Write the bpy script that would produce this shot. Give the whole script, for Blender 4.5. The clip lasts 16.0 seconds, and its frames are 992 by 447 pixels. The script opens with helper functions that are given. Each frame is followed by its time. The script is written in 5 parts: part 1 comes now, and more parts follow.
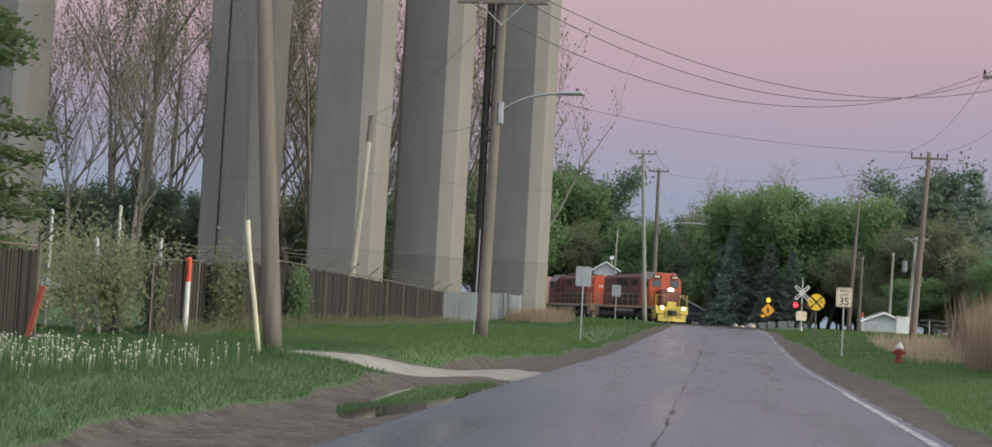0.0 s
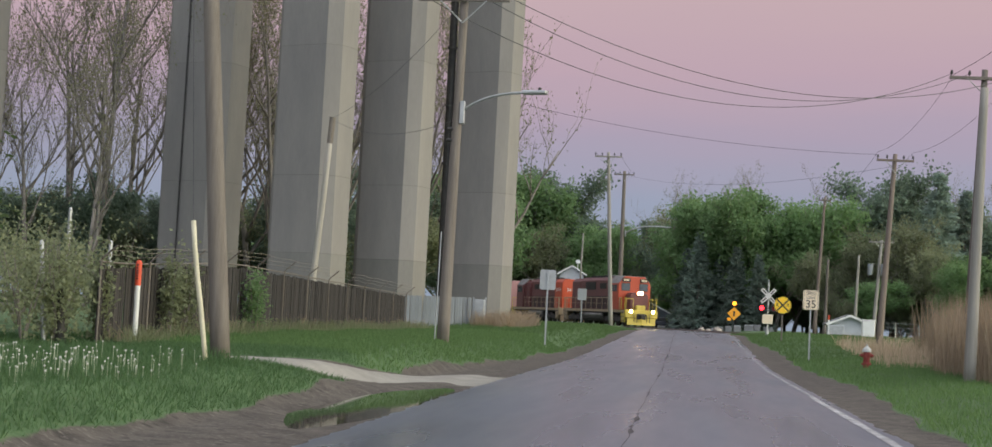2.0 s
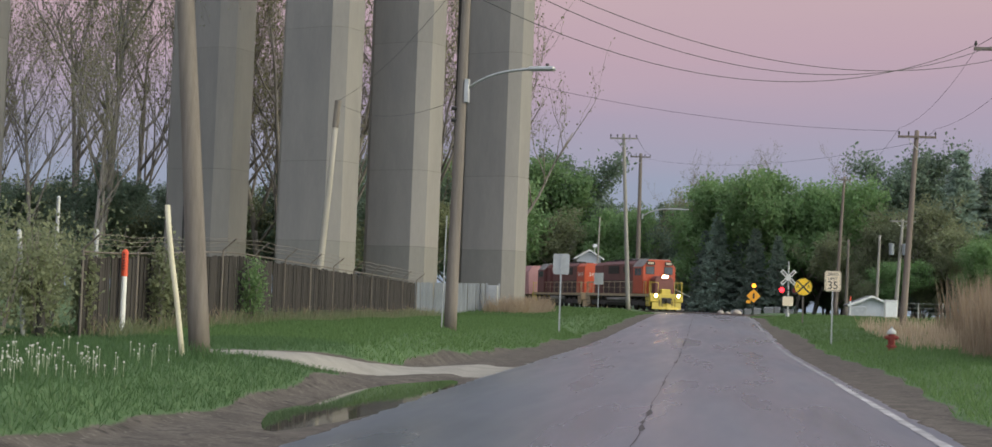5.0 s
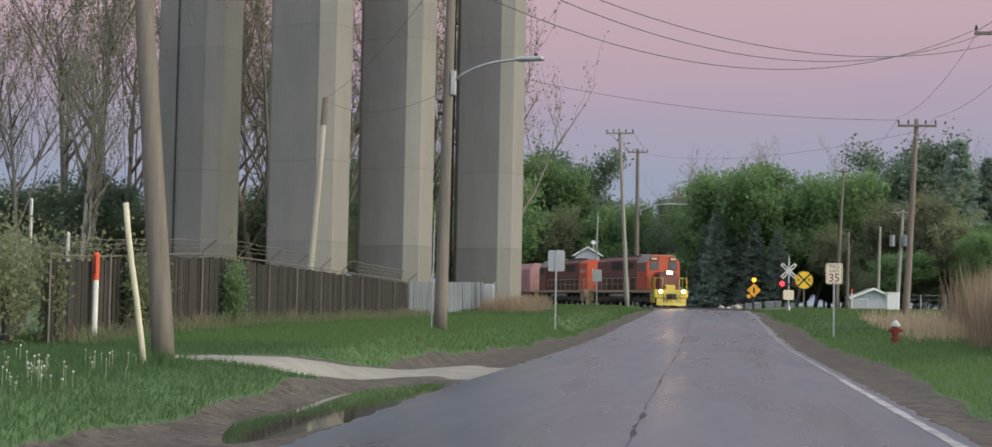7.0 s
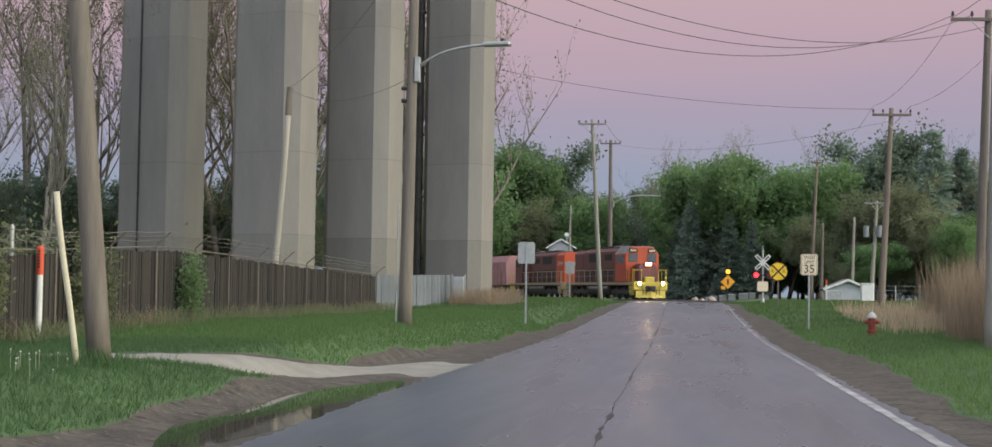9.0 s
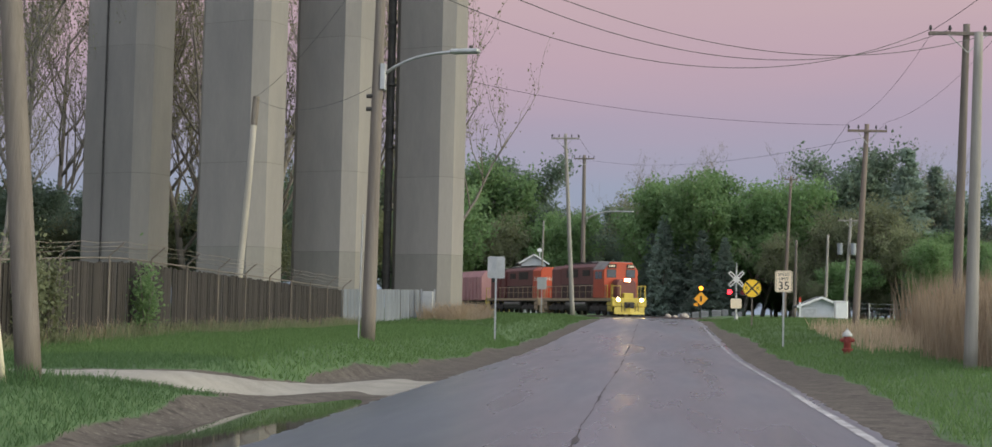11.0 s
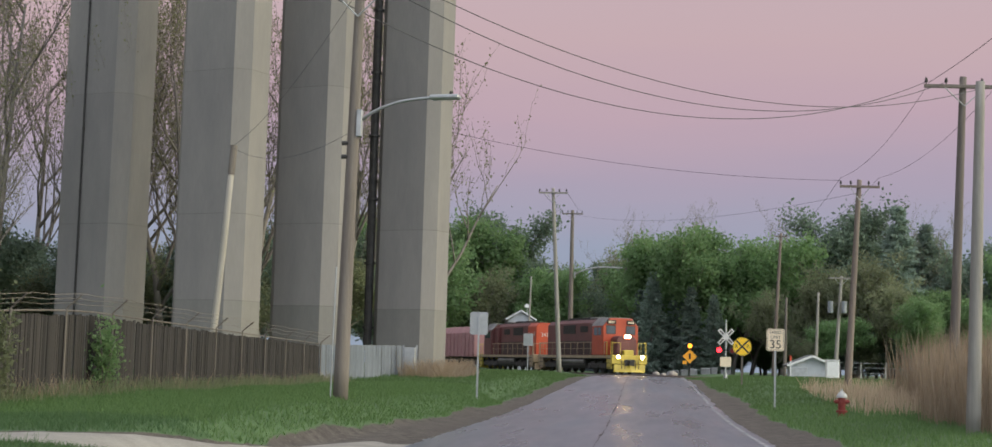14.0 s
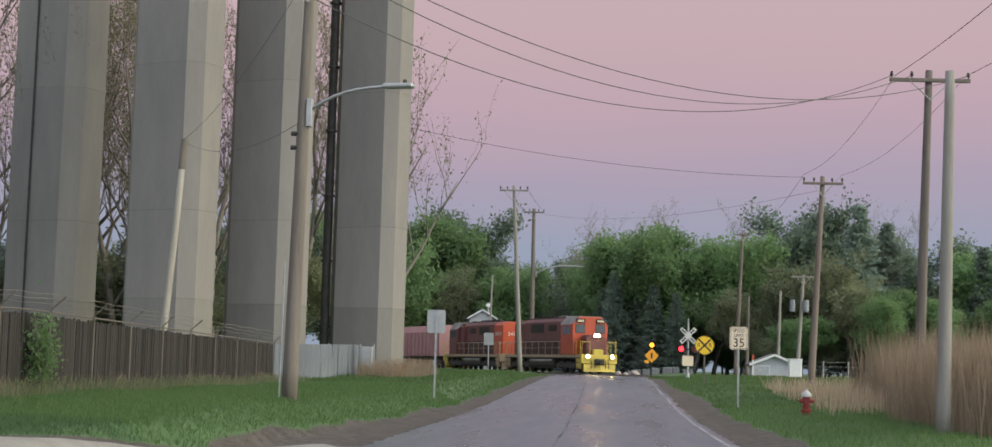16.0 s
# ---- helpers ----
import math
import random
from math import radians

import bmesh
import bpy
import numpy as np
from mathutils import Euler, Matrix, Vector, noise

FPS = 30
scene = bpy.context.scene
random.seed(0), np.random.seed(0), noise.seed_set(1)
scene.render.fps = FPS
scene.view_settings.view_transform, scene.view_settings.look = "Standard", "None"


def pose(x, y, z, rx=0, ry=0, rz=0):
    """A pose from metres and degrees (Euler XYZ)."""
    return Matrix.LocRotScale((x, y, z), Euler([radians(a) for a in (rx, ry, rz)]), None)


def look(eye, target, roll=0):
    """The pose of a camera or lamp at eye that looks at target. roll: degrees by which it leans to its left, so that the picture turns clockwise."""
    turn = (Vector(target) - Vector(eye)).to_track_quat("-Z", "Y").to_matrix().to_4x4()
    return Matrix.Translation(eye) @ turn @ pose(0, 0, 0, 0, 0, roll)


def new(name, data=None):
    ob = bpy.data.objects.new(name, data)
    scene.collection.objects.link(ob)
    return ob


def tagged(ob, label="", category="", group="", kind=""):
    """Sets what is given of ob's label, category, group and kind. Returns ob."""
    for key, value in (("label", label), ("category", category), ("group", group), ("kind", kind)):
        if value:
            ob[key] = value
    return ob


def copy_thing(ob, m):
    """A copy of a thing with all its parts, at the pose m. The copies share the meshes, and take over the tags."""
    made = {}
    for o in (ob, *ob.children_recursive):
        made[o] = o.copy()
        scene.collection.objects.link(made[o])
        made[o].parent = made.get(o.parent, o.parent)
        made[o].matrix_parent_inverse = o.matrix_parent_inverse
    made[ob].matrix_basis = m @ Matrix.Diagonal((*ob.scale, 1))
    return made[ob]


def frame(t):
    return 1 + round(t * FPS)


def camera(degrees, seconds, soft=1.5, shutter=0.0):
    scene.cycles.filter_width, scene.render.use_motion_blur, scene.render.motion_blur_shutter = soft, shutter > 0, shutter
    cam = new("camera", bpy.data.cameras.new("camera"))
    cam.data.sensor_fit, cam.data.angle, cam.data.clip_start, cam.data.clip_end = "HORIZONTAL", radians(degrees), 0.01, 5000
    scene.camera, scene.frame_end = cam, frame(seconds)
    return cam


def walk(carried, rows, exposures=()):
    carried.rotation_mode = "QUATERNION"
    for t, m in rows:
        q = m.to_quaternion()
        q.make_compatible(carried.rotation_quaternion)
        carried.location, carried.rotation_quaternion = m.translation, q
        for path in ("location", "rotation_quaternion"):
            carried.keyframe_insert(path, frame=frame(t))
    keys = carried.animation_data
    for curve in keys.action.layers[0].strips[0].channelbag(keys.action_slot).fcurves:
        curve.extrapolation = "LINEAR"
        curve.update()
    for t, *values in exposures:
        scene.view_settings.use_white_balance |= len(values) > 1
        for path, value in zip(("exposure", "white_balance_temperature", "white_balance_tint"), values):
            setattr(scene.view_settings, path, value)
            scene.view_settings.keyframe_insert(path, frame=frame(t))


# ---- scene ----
cam = camera(36.0, 16.0)
PATH = [
    (0, (0.073, -2.06, 1.365), (-0.248, -0.089, 1.478), 3.1),
    (0.5, (0.07, -1.867, 1.362), (-0.25, 0.103, 1.485), 2.9),
    (1, (0.07, -1.675, 1.357), (-0.234, 0.298, 1.481), 3.0),
    (1.5, (0.071, -1.43, 1.365), (-0.213, 0.546, 1.487), 3.2),
    (2, (0.071, -1.177, 1.359), (-0.207, 0.8, 1.48), 2.9),
    (2.5, (0.061, -0.907, 1.379), (-0.207, 1.071, 1.507), 2.8),
    (3, (0.079, -0.67, 1.374), (-0.19, 1.308, 1.497), 2.5),
    (3.5, (0.07, -0.37, 1.378), (-0.207, 1.608, 1.494), 2.5),
    (4, (0.076, -0.096, 1.397), (-0.215, 1.88, 1.505), 2.4),
    (6.5, (0.145, 1.442, 1.386), (-0.161, 3.416, 1.486), 1.6),
    (7, (0.152, 1.746, 1.386), (-0.148, 3.721, 1.486), 1.1),
    (7.5, (0.153, 2.05, 1.405), (-0.139, 4.026, 1.501), 1.4),
    (8, (0.167, 2.354, 1.404), (-0.113, 4.332, 1.497), 0.9),
    (8.5, (0.173, 2.651, 1.402), (-0.099, 4.63, 1.493), 0.8),
    (11, (0.184, 4.057, 1.395), (-0.049, 6.04, 1.507), 1.2),
    (11.5, (0.197, 4.383, 1.419), (-0.032, 6.364, 1.563), 1.6),
    (12, (0.21, 4.62, 1.413), (-0.015, 6.602, 1.566), 1.4),
    (12.5, (0.216, 4.882, 1.414), (-0.006, 6.863, 1.578), 1.6),
    (13, (0.221, 5.165, 1.404), (0.003, 7.146, 1.571), 1.6),
    (13.5, (0.196, 5.432, 1.428), (-0.023, 7.412, 1.604), 1.8),
    (14, (0.19, 5.668, 1.453), (-0.03, 7.648, 1.638), 1.6),
    (14.5, (0.188, 5.984, 1.424), (-0.028, 7.962, 1.624), 1.7),
    (15, (0.19, 6.301, 1.431), (-0.01, 8.28, 1.633), 1.4),
    (15.5, (0.195, 6.635, 1.431), (0.014, 8.617, 1.624), 1.4),
    (16, (0.211, 6.873, 1.437), (0.04, 8.857, 1.623), 1.5),
]
walk(cam, [(t, look(eye, target, roll)) for t, eye, target, roll in PATH])

# ---- light ----
SUN_DIR = Vector((0.95, -0.12, 0.30)).normalized()
world = bpy.data.worlds.new("dusk_sky")
scene.world = world
world.use_nodes = True
wn, wl = world.node_tree.nodes, world.node_tree.links
wn.clear()
w_out = wn.new("ShaderNodeOutputWorld")
w_bg = wn.new("ShaderNodeBackground")
w_tc = wn.new("ShaderNodeTexCoord")
w_sep = wn.new("ShaderNodeSeparateXYZ")
w_ramp = wn.new("ShaderNodeValToRGB")
w_map = wn.new("ShaderNodeMapping")
w_map.inputs["Scale"].default_value = (2.0, 2.0, 14.0)
w_noise = wn.new("ShaderNodeTexNoise")
w_noise.inputs["Scale"].default_value = 2.2
w_noise.inputs["Detail"].default_value = 4
w_mul = wn.new("ShaderNodeMath")
w_mul.operation = "MULTIPLY_ADD"
w_mul.inputs[1].default_value = 0.035
w_sub = wn.new("ShaderNodeMath")
w_sub.operation = "ADD"
wl.new(w_tc.outputs["Generated"], w_sep.inputs[0])
wl.new(w_tc.outputs["Generated"], w_map.inputs["Vector"])
wl.new(w_map.outputs[0], w_noise.inputs["Vector"])
wl.new(w_noise.outputs["Fac"], w_mul.inputs[0])
w_mul.inputs[2].default_value = -0.0175
wl.new(w_mul.outputs[0], w_sub.inputs[0])
wl.new(w_sep.outputs["Z"], w_sub.inputs[1])
wl.new(w_sub.outputs[0], w_ramp.inputs[0])
stops = [(0.0, (0.30, 0.36, 0.46)), (0.08, (0.325, 0.362, 0.475)), (0.124, (0.42, 0.355, 0.455)),
         (0.165, (0.515, 0.376, 0.445)), (0.21, (0.565, 0.413, 0.445)), (0.45, (0.54, 0.50, 0.55)), (1.0, (0.55, 0.62, 0.74))]
ramp = w_ramp.color_ramp
while len(ramp.elements) < len(stops):
    ramp.elements.new(0.5)
for el, (p, c) in zip(ramp.elements, stops):
    el.position, el.color = p, (*c, 1)
# the bright western afterglow behind the camera
w_dot = wn.new("ShaderNodeVectorMath")
w_dot.operation = "DOT_PRODUCT"
w_dot.inputs[1].default_value = Vector((0.70, -0.62, 0.35)).normalized()
wl.new(w_tc.outputs["Generated"], w_dot.inputs[0])
w_rng = wn.new("ShaderNodeMapRange")
w_rng.interpolation_type = "SMOOTHSTEP"
w_rng.inputs["From Min"].default_value, w_rng.inputs["From Max"].default_value = -0.25, 1.0
wl.new(w_dot.outputs["Value"], w_rng.inputs["Value"])
w_mix = wn.new("ShaderNodeMix")
w_mix.data_type = "RGBA"
w_mix.inputs["B"].default_value = (1.35, 1.46, 1.67, 1)
wl.new(w_rng.outputs[0], w_mix.inputs["Factor"])
wl.new(w_ramp.outputs[0], w_mix.inputs["A"])
wl.new(w_mix.outputs["Result"], w_bg.inputs[0])
w_bg.inputs[1].default_value = 1.0
wl.new(w_bg.outputs[0], w_out.inputs[0])

sun = new("afterglow_sun", bpy.data.lights.new("afterglow_sun", "SUN"))
sun.data.energy, sun.data.angle, sun.data.color = 2.85, radians(62), (0.97, 0.855, 0.49)
sun.rotation_euler = SUN_DIR.to_track_quat("Z", "Y").to_euler()


# ---- materials ----
def surf(name, c1, c2, scale=3.0, rough=0.7, bump=0.15, metal=0.0, fine=40.0, stretch=(1, 1, 1), spread=0.12, coat=0.0, grain=0.35):
    m = bpy.data.materials.new(name)
    m.use_nodes = True
    n, l = m.node_tree.nodes, m.node_tree.links
    b = n["Principled BSDF"]
    tc = n.new("ShaderNodeTexCoord")
    mp = n.new("ShaderNodeMapping")
    mp.inputs["Scale"].default_value = stretch
    l.new(tc.outputs["Object"], mp.inputs[0])
    big, small = n.new("ShaderNodeTexNoise"), n.new("ShaderNodeTexNoise")
    big.inputs["Scale"].default_value, small.inputs["Scale"].default_value = scale, fine
    big.inputs["Detail"].default_value, small.inputs["Detail"].default_value = 6, 4
    big.inputs["Roughness"].default_value = 0.65
    l.new(mp.outputs[0], big.inputs["Vector"])
    l.new(mp.outputs[0], small.inputs["Vector"])
    mix = n.new("ShaderNodeMix")
    mix.data_type = "RGBA"
    mix.inputs["A"].default_value, mix.inputs["B"].default_value = (*c1, 1), (*c2, 1)
    rng = n.new("ShaderNodeMapRange")
    rng.inputs["From Min"].default_value, rng.inputs["From Max"].default_value = 0.32, 0.68
    l.new(big.outputs["Fac"], rng.inputs["Value"])
    l.new(rng.outputs[0], mix.inputs["Factor"])
    hsv = n.new("ShaderNodeHueSaturation")
    oi = n.new("ShaderNodeObjectInfo")
    add = n.new("ShaderNodeMath")
    add.operation = "MULTIPLY_ADD"
    add.inputs[1].default_value, add.inputs[2].default_value = spread, 1 - spread / 2
    l.new(oi.outputs["Random"], add.inputs[0])
    fin = n.new("ShaderNodeMath")
    fin.operation = "MULTIPLY_ADD"
    fin.inputs[1].default_value, fin.inputs[2].default_value = grain, 1 - grain / 2
    l.new(small.outputs["Fac"], fin.inputs[0])
    tot = n.new("ShaderNodeMath")
    tot.operation = "MULTIPLY"
    l.new(add.outputs[0], tot.inputs[0])
    l.new(fin.outputs[0], tot.inputs[1])
    l.new(tot.outputs[0], hsv.inputs["Value"])
    l.new(mix.outputs["Result"], hsv.inputs["Color"])
    l.new(hsv.outputs[0], b.inputs["Base Color"])
    b.inputs["Roughness"].default_value, b.inputs["Metallic"].default_value = rough, metal
    b.inputs["Coat Weight"].default_value = coat
    if bump:
        bp = n.new("ShaderNodeBump")
        bp.inputs["Strength"].default_value, bp.inputs["Distance"].default_value = bump, 0.02
        l.new(small.outputs["Fac"], bp.inputs["Height"])
        l.new(bp.outputs[0], b.inputs["Normal"])
    return m


def glow(name, c, s):
    m = bpy.data.materials.new(name)
    m.use_nodes = True
    b = m.node_tree.nodes["Principled BSDF"]
    b.inputs["Base Color"].default_value = (*c, 1)
    b.inputs["Emission Color"].default_value = (*c, 1)
    b.inputs["Emission Strength"].default_value = s
    return m


def leafy(name, c1, c2, rough=0.6):
    m = bpy.data.materials.new(name)
    m.use_nodes = True
    n, l = m.node_tree.nodes, m.node_tree.links
    b = n["Principled BSDF"]
    g = n.new("ShaderNodeNewGeometry")
    oi = n.new("ShaderNodeObjectInfo")
    mix = n.new("ShaderNodeMix")
    mix.data_type = "RGBA"
    mix.inputs["A"].default_value, mix.inputs["B"].default_value = (*c1, 1), (*c2, 1)
    l.new(g.outputs["Random Per Island"], mix.inputs["Factor"])
    hsv = n.new("ShaderNodeHueSaturation")
    v = n.new("ShaderNodeMath")
    v.operation = "MULTIPLY_ADD"
    v.inputs[1].default_value, v.inputs[2].default_value = 0.5, 0.75
    l.new(oi.outputs["Random"], v.inputs[0])
    l.new(v.outputs[0], hsv.inputs["Value"])
    l.new(mix.outputs["Result"], hsv.inputs["Color"])
    l.new(hsv.outputs[0], b.inputs["Base Color"])
    b.inputs["Roughness"].default_value = rough
    b.inputs["Specular IOR Level"].default_value = 0.25
    tr = n.new("ShaderNodeBsdfTranslucent")
    l.new(hsv.outputs[0], tr.inputs["Color"])
    ms = n.new("ShaderNodeMixShader")
    ms.inputs[0].default_value = 0.55
    l.new(b.outputs[0], ms.inputs[1])
    l.new(tr.outputs[0], ms.inputs[2])
    l.new(ms.outputs[0], n["Material Output"].inputs["Surface"])
    return m


M = dict(
    concrete=surf("pier_concrete", (0.201, 0.189, 0.182), (0.259, 0.242, 0.224), 0.5, 0.85, 0.06, fine=14, spread=0.08, stretch=(1, 1, 0.22), grain=0.14),
    # slightly darker concrete for the lowest lift
    concrete_base=surf("pier_concrete_darker", (0.180, 0.172, 0.160), (0.230, 0.218, 0.198), 0.6, 0.85, 0.06, fine=14, spread=0.06, stretch=(1, 1, 0.3), grain=0.16),
    joint=surf("joint_shadow_gap", (0.15, 0.143, 0.13), (0.19, 0.18, 0.16), 2.0, 0.9, 0.0),
    wood=surf("weathered_pole_wood", (0.125, 0.106, 0.092), (0.205, 0.178, 0.152), 1.2, 0.85, 0.5, fine=18, stretch=(6, 6, 0.35), spread=0.25),
    wood_new=surf("brown_pole_wood", (0.15, 0.117, 0.098), (0.22, 0.178, 0.150), 1.2, 0.85, 0.4, fine=18, stretch=(6, 6, 0.35)),
    wood_pale=surf("bleached_pole_wood", (0.30, 0.28, 0.24), (0.40, 0.37, 0.32), 1.2, 0.85, 0.4, fine=18, stretch=(6, 6, 0.35)),
    wood_grey=surf("silvered_pole_wood", (0.24, 0.225, 0.20), (0.34, 0.32, 0.29), 1.2, 0.85, 0.4, fine=18, stretch=(6, 6, 0.35)),
    galv=surf("galvanised_steel", (0.36, 0.37, 0.37), (0.48, 0.49, 0.49), 4, 0.45, 0.05, 0.6),
    steel_dark=surf("dark_steel", (0.03, 0.03, 0.032), (0.06, 0.055, 0.05), 4, 0.6, 0.1, 0.3),
    black=surf("black_running_gear", (0.02, 0.02, 0.02), (0.05, 0.045, 0.04), 3, 0.75, 0.15),
    slat=surf("brown_fence_slat", (0.022, 0.019, 0.0175), (0.043, 0.037, 0.034), 1.5, 0.8, 0.2, fine=30, stretch=(4, 4, 0.5), spread=0.9),
    panel=surf("blue_grey_sheet_metal", (0.125, 0.145, 0.175), (0.18, 0.20, 0.235), 1.2, 0.6, 0.05, 0.2, spread=0.2),
    white_paint=surf("white_paint", (0.68, 0.68, 0.66), (0.80, 0.80, 0.78), 2, 0.6, 0.05),
    red_paint=surf("red_orange_paint", (0.62, 0.07, 0.03), (0.72, 0.10, 0.04), 2, 0.5, 0.05),
    red_faded=surf("faded_red_plastic", (0.34, 0.07, 0.05), (0.42, 0.10, 0.07), 2, 0.6, 0.05),
    cream=surf("cream_plastic", (0.47, 0.43, 0.31), (0.56, 0.52, 0.39), 2, 0.5, 0.05),
    sign_back=surf("aluminium_sign_back", (0.36, 0.37, 0.37), (0.45, 0.46, 0.46), 3, 0.5, 0.03, 0.3),
    # white sheeting tinted cream: the headlights' warm return is painted into the colour
    sign_white_warm=surf("reflective_white_headlit", (0.82, 0.68, 0.48), (0.88, 0.74, 0.54), 3, 0.5, 0.0),
    number_white=surf("white_number_paint", (0.60, 0.58, 0.54), (0.70, 0.68, 0.64), 3, 0.5, 0.0),
    sign_yellow=surf("reflective_yellow_sheet", (0.90, 0.55, 0.02), (0.95, 0.62, 0.03), 3, 0.5, 0.0),
    sign_orange=surf("reflective_orange_sheet", (0.90, 0.38, 0.02), (0.95, 0.42, 0.03), 3, 0.5, 0.0),
    ink=surf("black_sign_ink", (0.015, 0.015, 0.015), (0.03, 0.03, 0.03), 3, 0.5, 0.0),
    bonnet=surf("dull_white_paint", (0.42, 0.42, 0.40), (0.52, 0.52, 0.50), 4, 0.6, 0.05),
    hydrant_red=surf("dull_hydrant_red", (0.22, 0.035, 0.03), (0.30, 0.05, 0.04), 6, 0.6, 0.1),
    loco_orange=surf("orange_locomotive_paint", (0.40, 0.055, 0.020), (0.50, 0.075, 0.027), 0.8, 0.42, 0.04),
    loco_red=surf("sooty_red_locomotive_paint", (0.090, 0.030, 0.030), (0.145, 0.045, 0.042), 0.7, 0.5, 0.08),
    loco_dark=surf("near_black_hood_paint", (0.035, 0.022, 0.021), (0.075, 0.036, 0.033), 1.2, 0.6, 0.06),
    loco_yellow=surf("yellow_locomotive_paint", (0.40, 0.31, 0.045), (0.52, 0.41, 0.07), 1.0, 0.45, 0.05),
    loco_gold=surf("dull_tan_rail_paint", (0.27, 0.20, 0.13), (0.38, 0.29, 0.19), 2.0, 0.5, 0.05),
    loco_grey=surf("grey_roof_paint", (0.12, 0.115, 0.11), (0.26, 0.25, 0.24), 1.0, 0.6, 0.08),
    railcar=surf("faded_pink_railcar_paint", (0.33, 0.17, 0.18), (0.42, 0.23, 0.23), 0.8, 0.65, 0.08),
    glass=surf("dark_cab_glass", (0.05, 0.055, 0.06), (0.09, 0.10, 0.11), 1, 0.08, 0.0),
    rail=surf("rail_steel", (0.20, 0.15, 0.12), (0.30, 0.26, 0.23), 3, 0.4, 0.05, 0.7),
    ballast=surf("ballast_stone", (0.16, 0.15, 0.14), (0.30, 0.28, 0.26), 9, 0.9, 0.8, fine=22),
    gravel=surf("pale_driveway_gravel", (0.20, 0.188, 0.168), (0.29, 0.275, 0.245), 1.3, 0.9, 0.6, fine=25),
    bark=surf("grey_bark", (0.165, 0.145, 0.130), (0.26, 0.235, 0.21), 3, 0.9, 0.4, fine=20),
    leaf_green=leafy("spring_green_leaves", (0.165, 0.275, 0.115), (0.235, 0.35, 0.165)),
    leaf_dark=leafy("deep_green_leaves", (0.165, 0.225, 0.165), (0.225, 0.295, 0.215)),
    leaf_olive=leafy("olive_young_leaves", (0.2, 0.23, 0.135), (0.28, 0.305, 0.18)),
    leaf_bud=leafy("reddish_buds", (0.2, 0.19, 0.115), (0.28, 0.29, 0.16)),
    leaf_brown=leafy("brown_red_young_leaves", (0.24, 0.19, 0.16), (0.31, 0.25, 0.2)),
    needle=leafy("conifer_needles", (0.185, 0.245, 0.205), (0.25, 0.32, 0.26)),
    needle_light=leafy("pine_needles", (0.095, 0.145, 0.060), (0.145, 0.190, 0.085)),
    grass=leafy("grass_blades", (0.070, 0.135, 0.055), (0.120, 0.200, 0.092), 0.5),
    # lighter copy of the same grass; the brighter lit verge is put into colour
    grass_lit=leafy("lit_grass_blades", (0.100, 0.180, 0.064), (0.160, 0.255, 0.102), 0.5),
    reed=leafy("dry_reed", (0.36, 0.275, 0.2), (0.52, 0.42, 0.32), 0.8),
    puff=surf("dandelion_seed_head", (0.48, 0.48, 0.43), (0.58, 0.58, 0.53), 5, 0.9, 0.0),
    stem=surf("pale_flower_stem", (0.34, 0.37, 0.24), (0.42, 0.45, 0.31), 5, 0.8, 0.0),
    car_dark=surf("dark_blue_car_paint", (0.03, 0.035, 0.05), (0.05, 0.06, 0.08), 1, 0.25, 0.0),
    blue_siding=surf("blue_grey_siding", (0.14, 0.16, 0.20), (0.19, 0.21, 0.26), 1, 0.7, 0.05),
    block=surf("grey_cast_concrete", (0.17, 0.175, 0.18), (0.24, 0.245, 0.25), 2, 0.9, 0.2),
    can=surf("blue_grey_can_paint", (0.20, 0.22, 0.24), (0.27, 0.29, 0.31), 3, 0.5, 0.02),
    wire=surf("dark_cable", (0.03, 0.03, 0.035), (0.05, 0.05, 0.055), 3, 0.6, 0.0),
    roof=surf("grey_roof_shingle", (0.14, 0.14, 0.145), (0.20, 0.20, 0.21), 2, 0.9, 0.2),
    siding=surf("pale_siding", (0.42, 0.44, 0.47), (0.52, 0.54, 0.57), 1, 0.7, 0.05),
    stone=surf("boulder_stone", (0.30, 0.26, 0.22), (0.42, 0.37, 0.32), 2, 0.9, 0.4),
    headlight=glow("warm_headlight", (1.0, 0.76, 0.38), 60.0),
    amber_lit=glow("amber_beacon_lit", (1.0, 0.36, 0.02), 3.0),
    red_lit=glow("red_signal_lit", (1.0, 0.02, 0.03), 6.0),
    red_off=surf("red_signal_glass", (0.22, 0.01, 0.01), (0.28, 0.02, 0.02), 1, 0.2, 0.0),
)


# ---- helpers ----
def part(name, bm, material, parent=None, label="", smooth=False):
    me = bpy.data.meshes.new(name)
    bm.to_mesh(me)
    bm.free()
    if smooth:
        for p in me.polygons:
            p.use_smooth = True
    me.materials.append(material)
    ob = new(name, me)
    ob.parent = parent
    if label:
        tagged(ob, label)
    return ob


def thing(name, m, label, category, group="", kind=""):
    ob = new(name)
    ob.matrix_basis = m
    return tagged(ob, label, category, group, kind)


def box(bm, x0, x1, y0, y1, z0, z1, m=None):
    v = [bm.verts.new((m @ Vector(p)) if m else p) for p in
         ((x0, y0, z0), (x1, y0, z0), (x1, y1, z0), (x0, y1, z0), (x0, y0, z1), (x1, y0, z1), (x1, y1, z1), (x0, y1, z1))]
    for f in ((3, 2, 1, 0), (4, 5, 6, 7), (0, 1, 5, 4), (1, 2, 6, 5), (2, 3, 7, 6), (3, 0, 4, 7)):
        bm.faces.new([v[i] for i in f])
    return bm


def bev(bm, w, seg=1):
    bmesh.ops.bevel(bm, geom=bm.edges[:], offset=w, segments=seg, affect="EDGES", profile=0.6)
    return bm


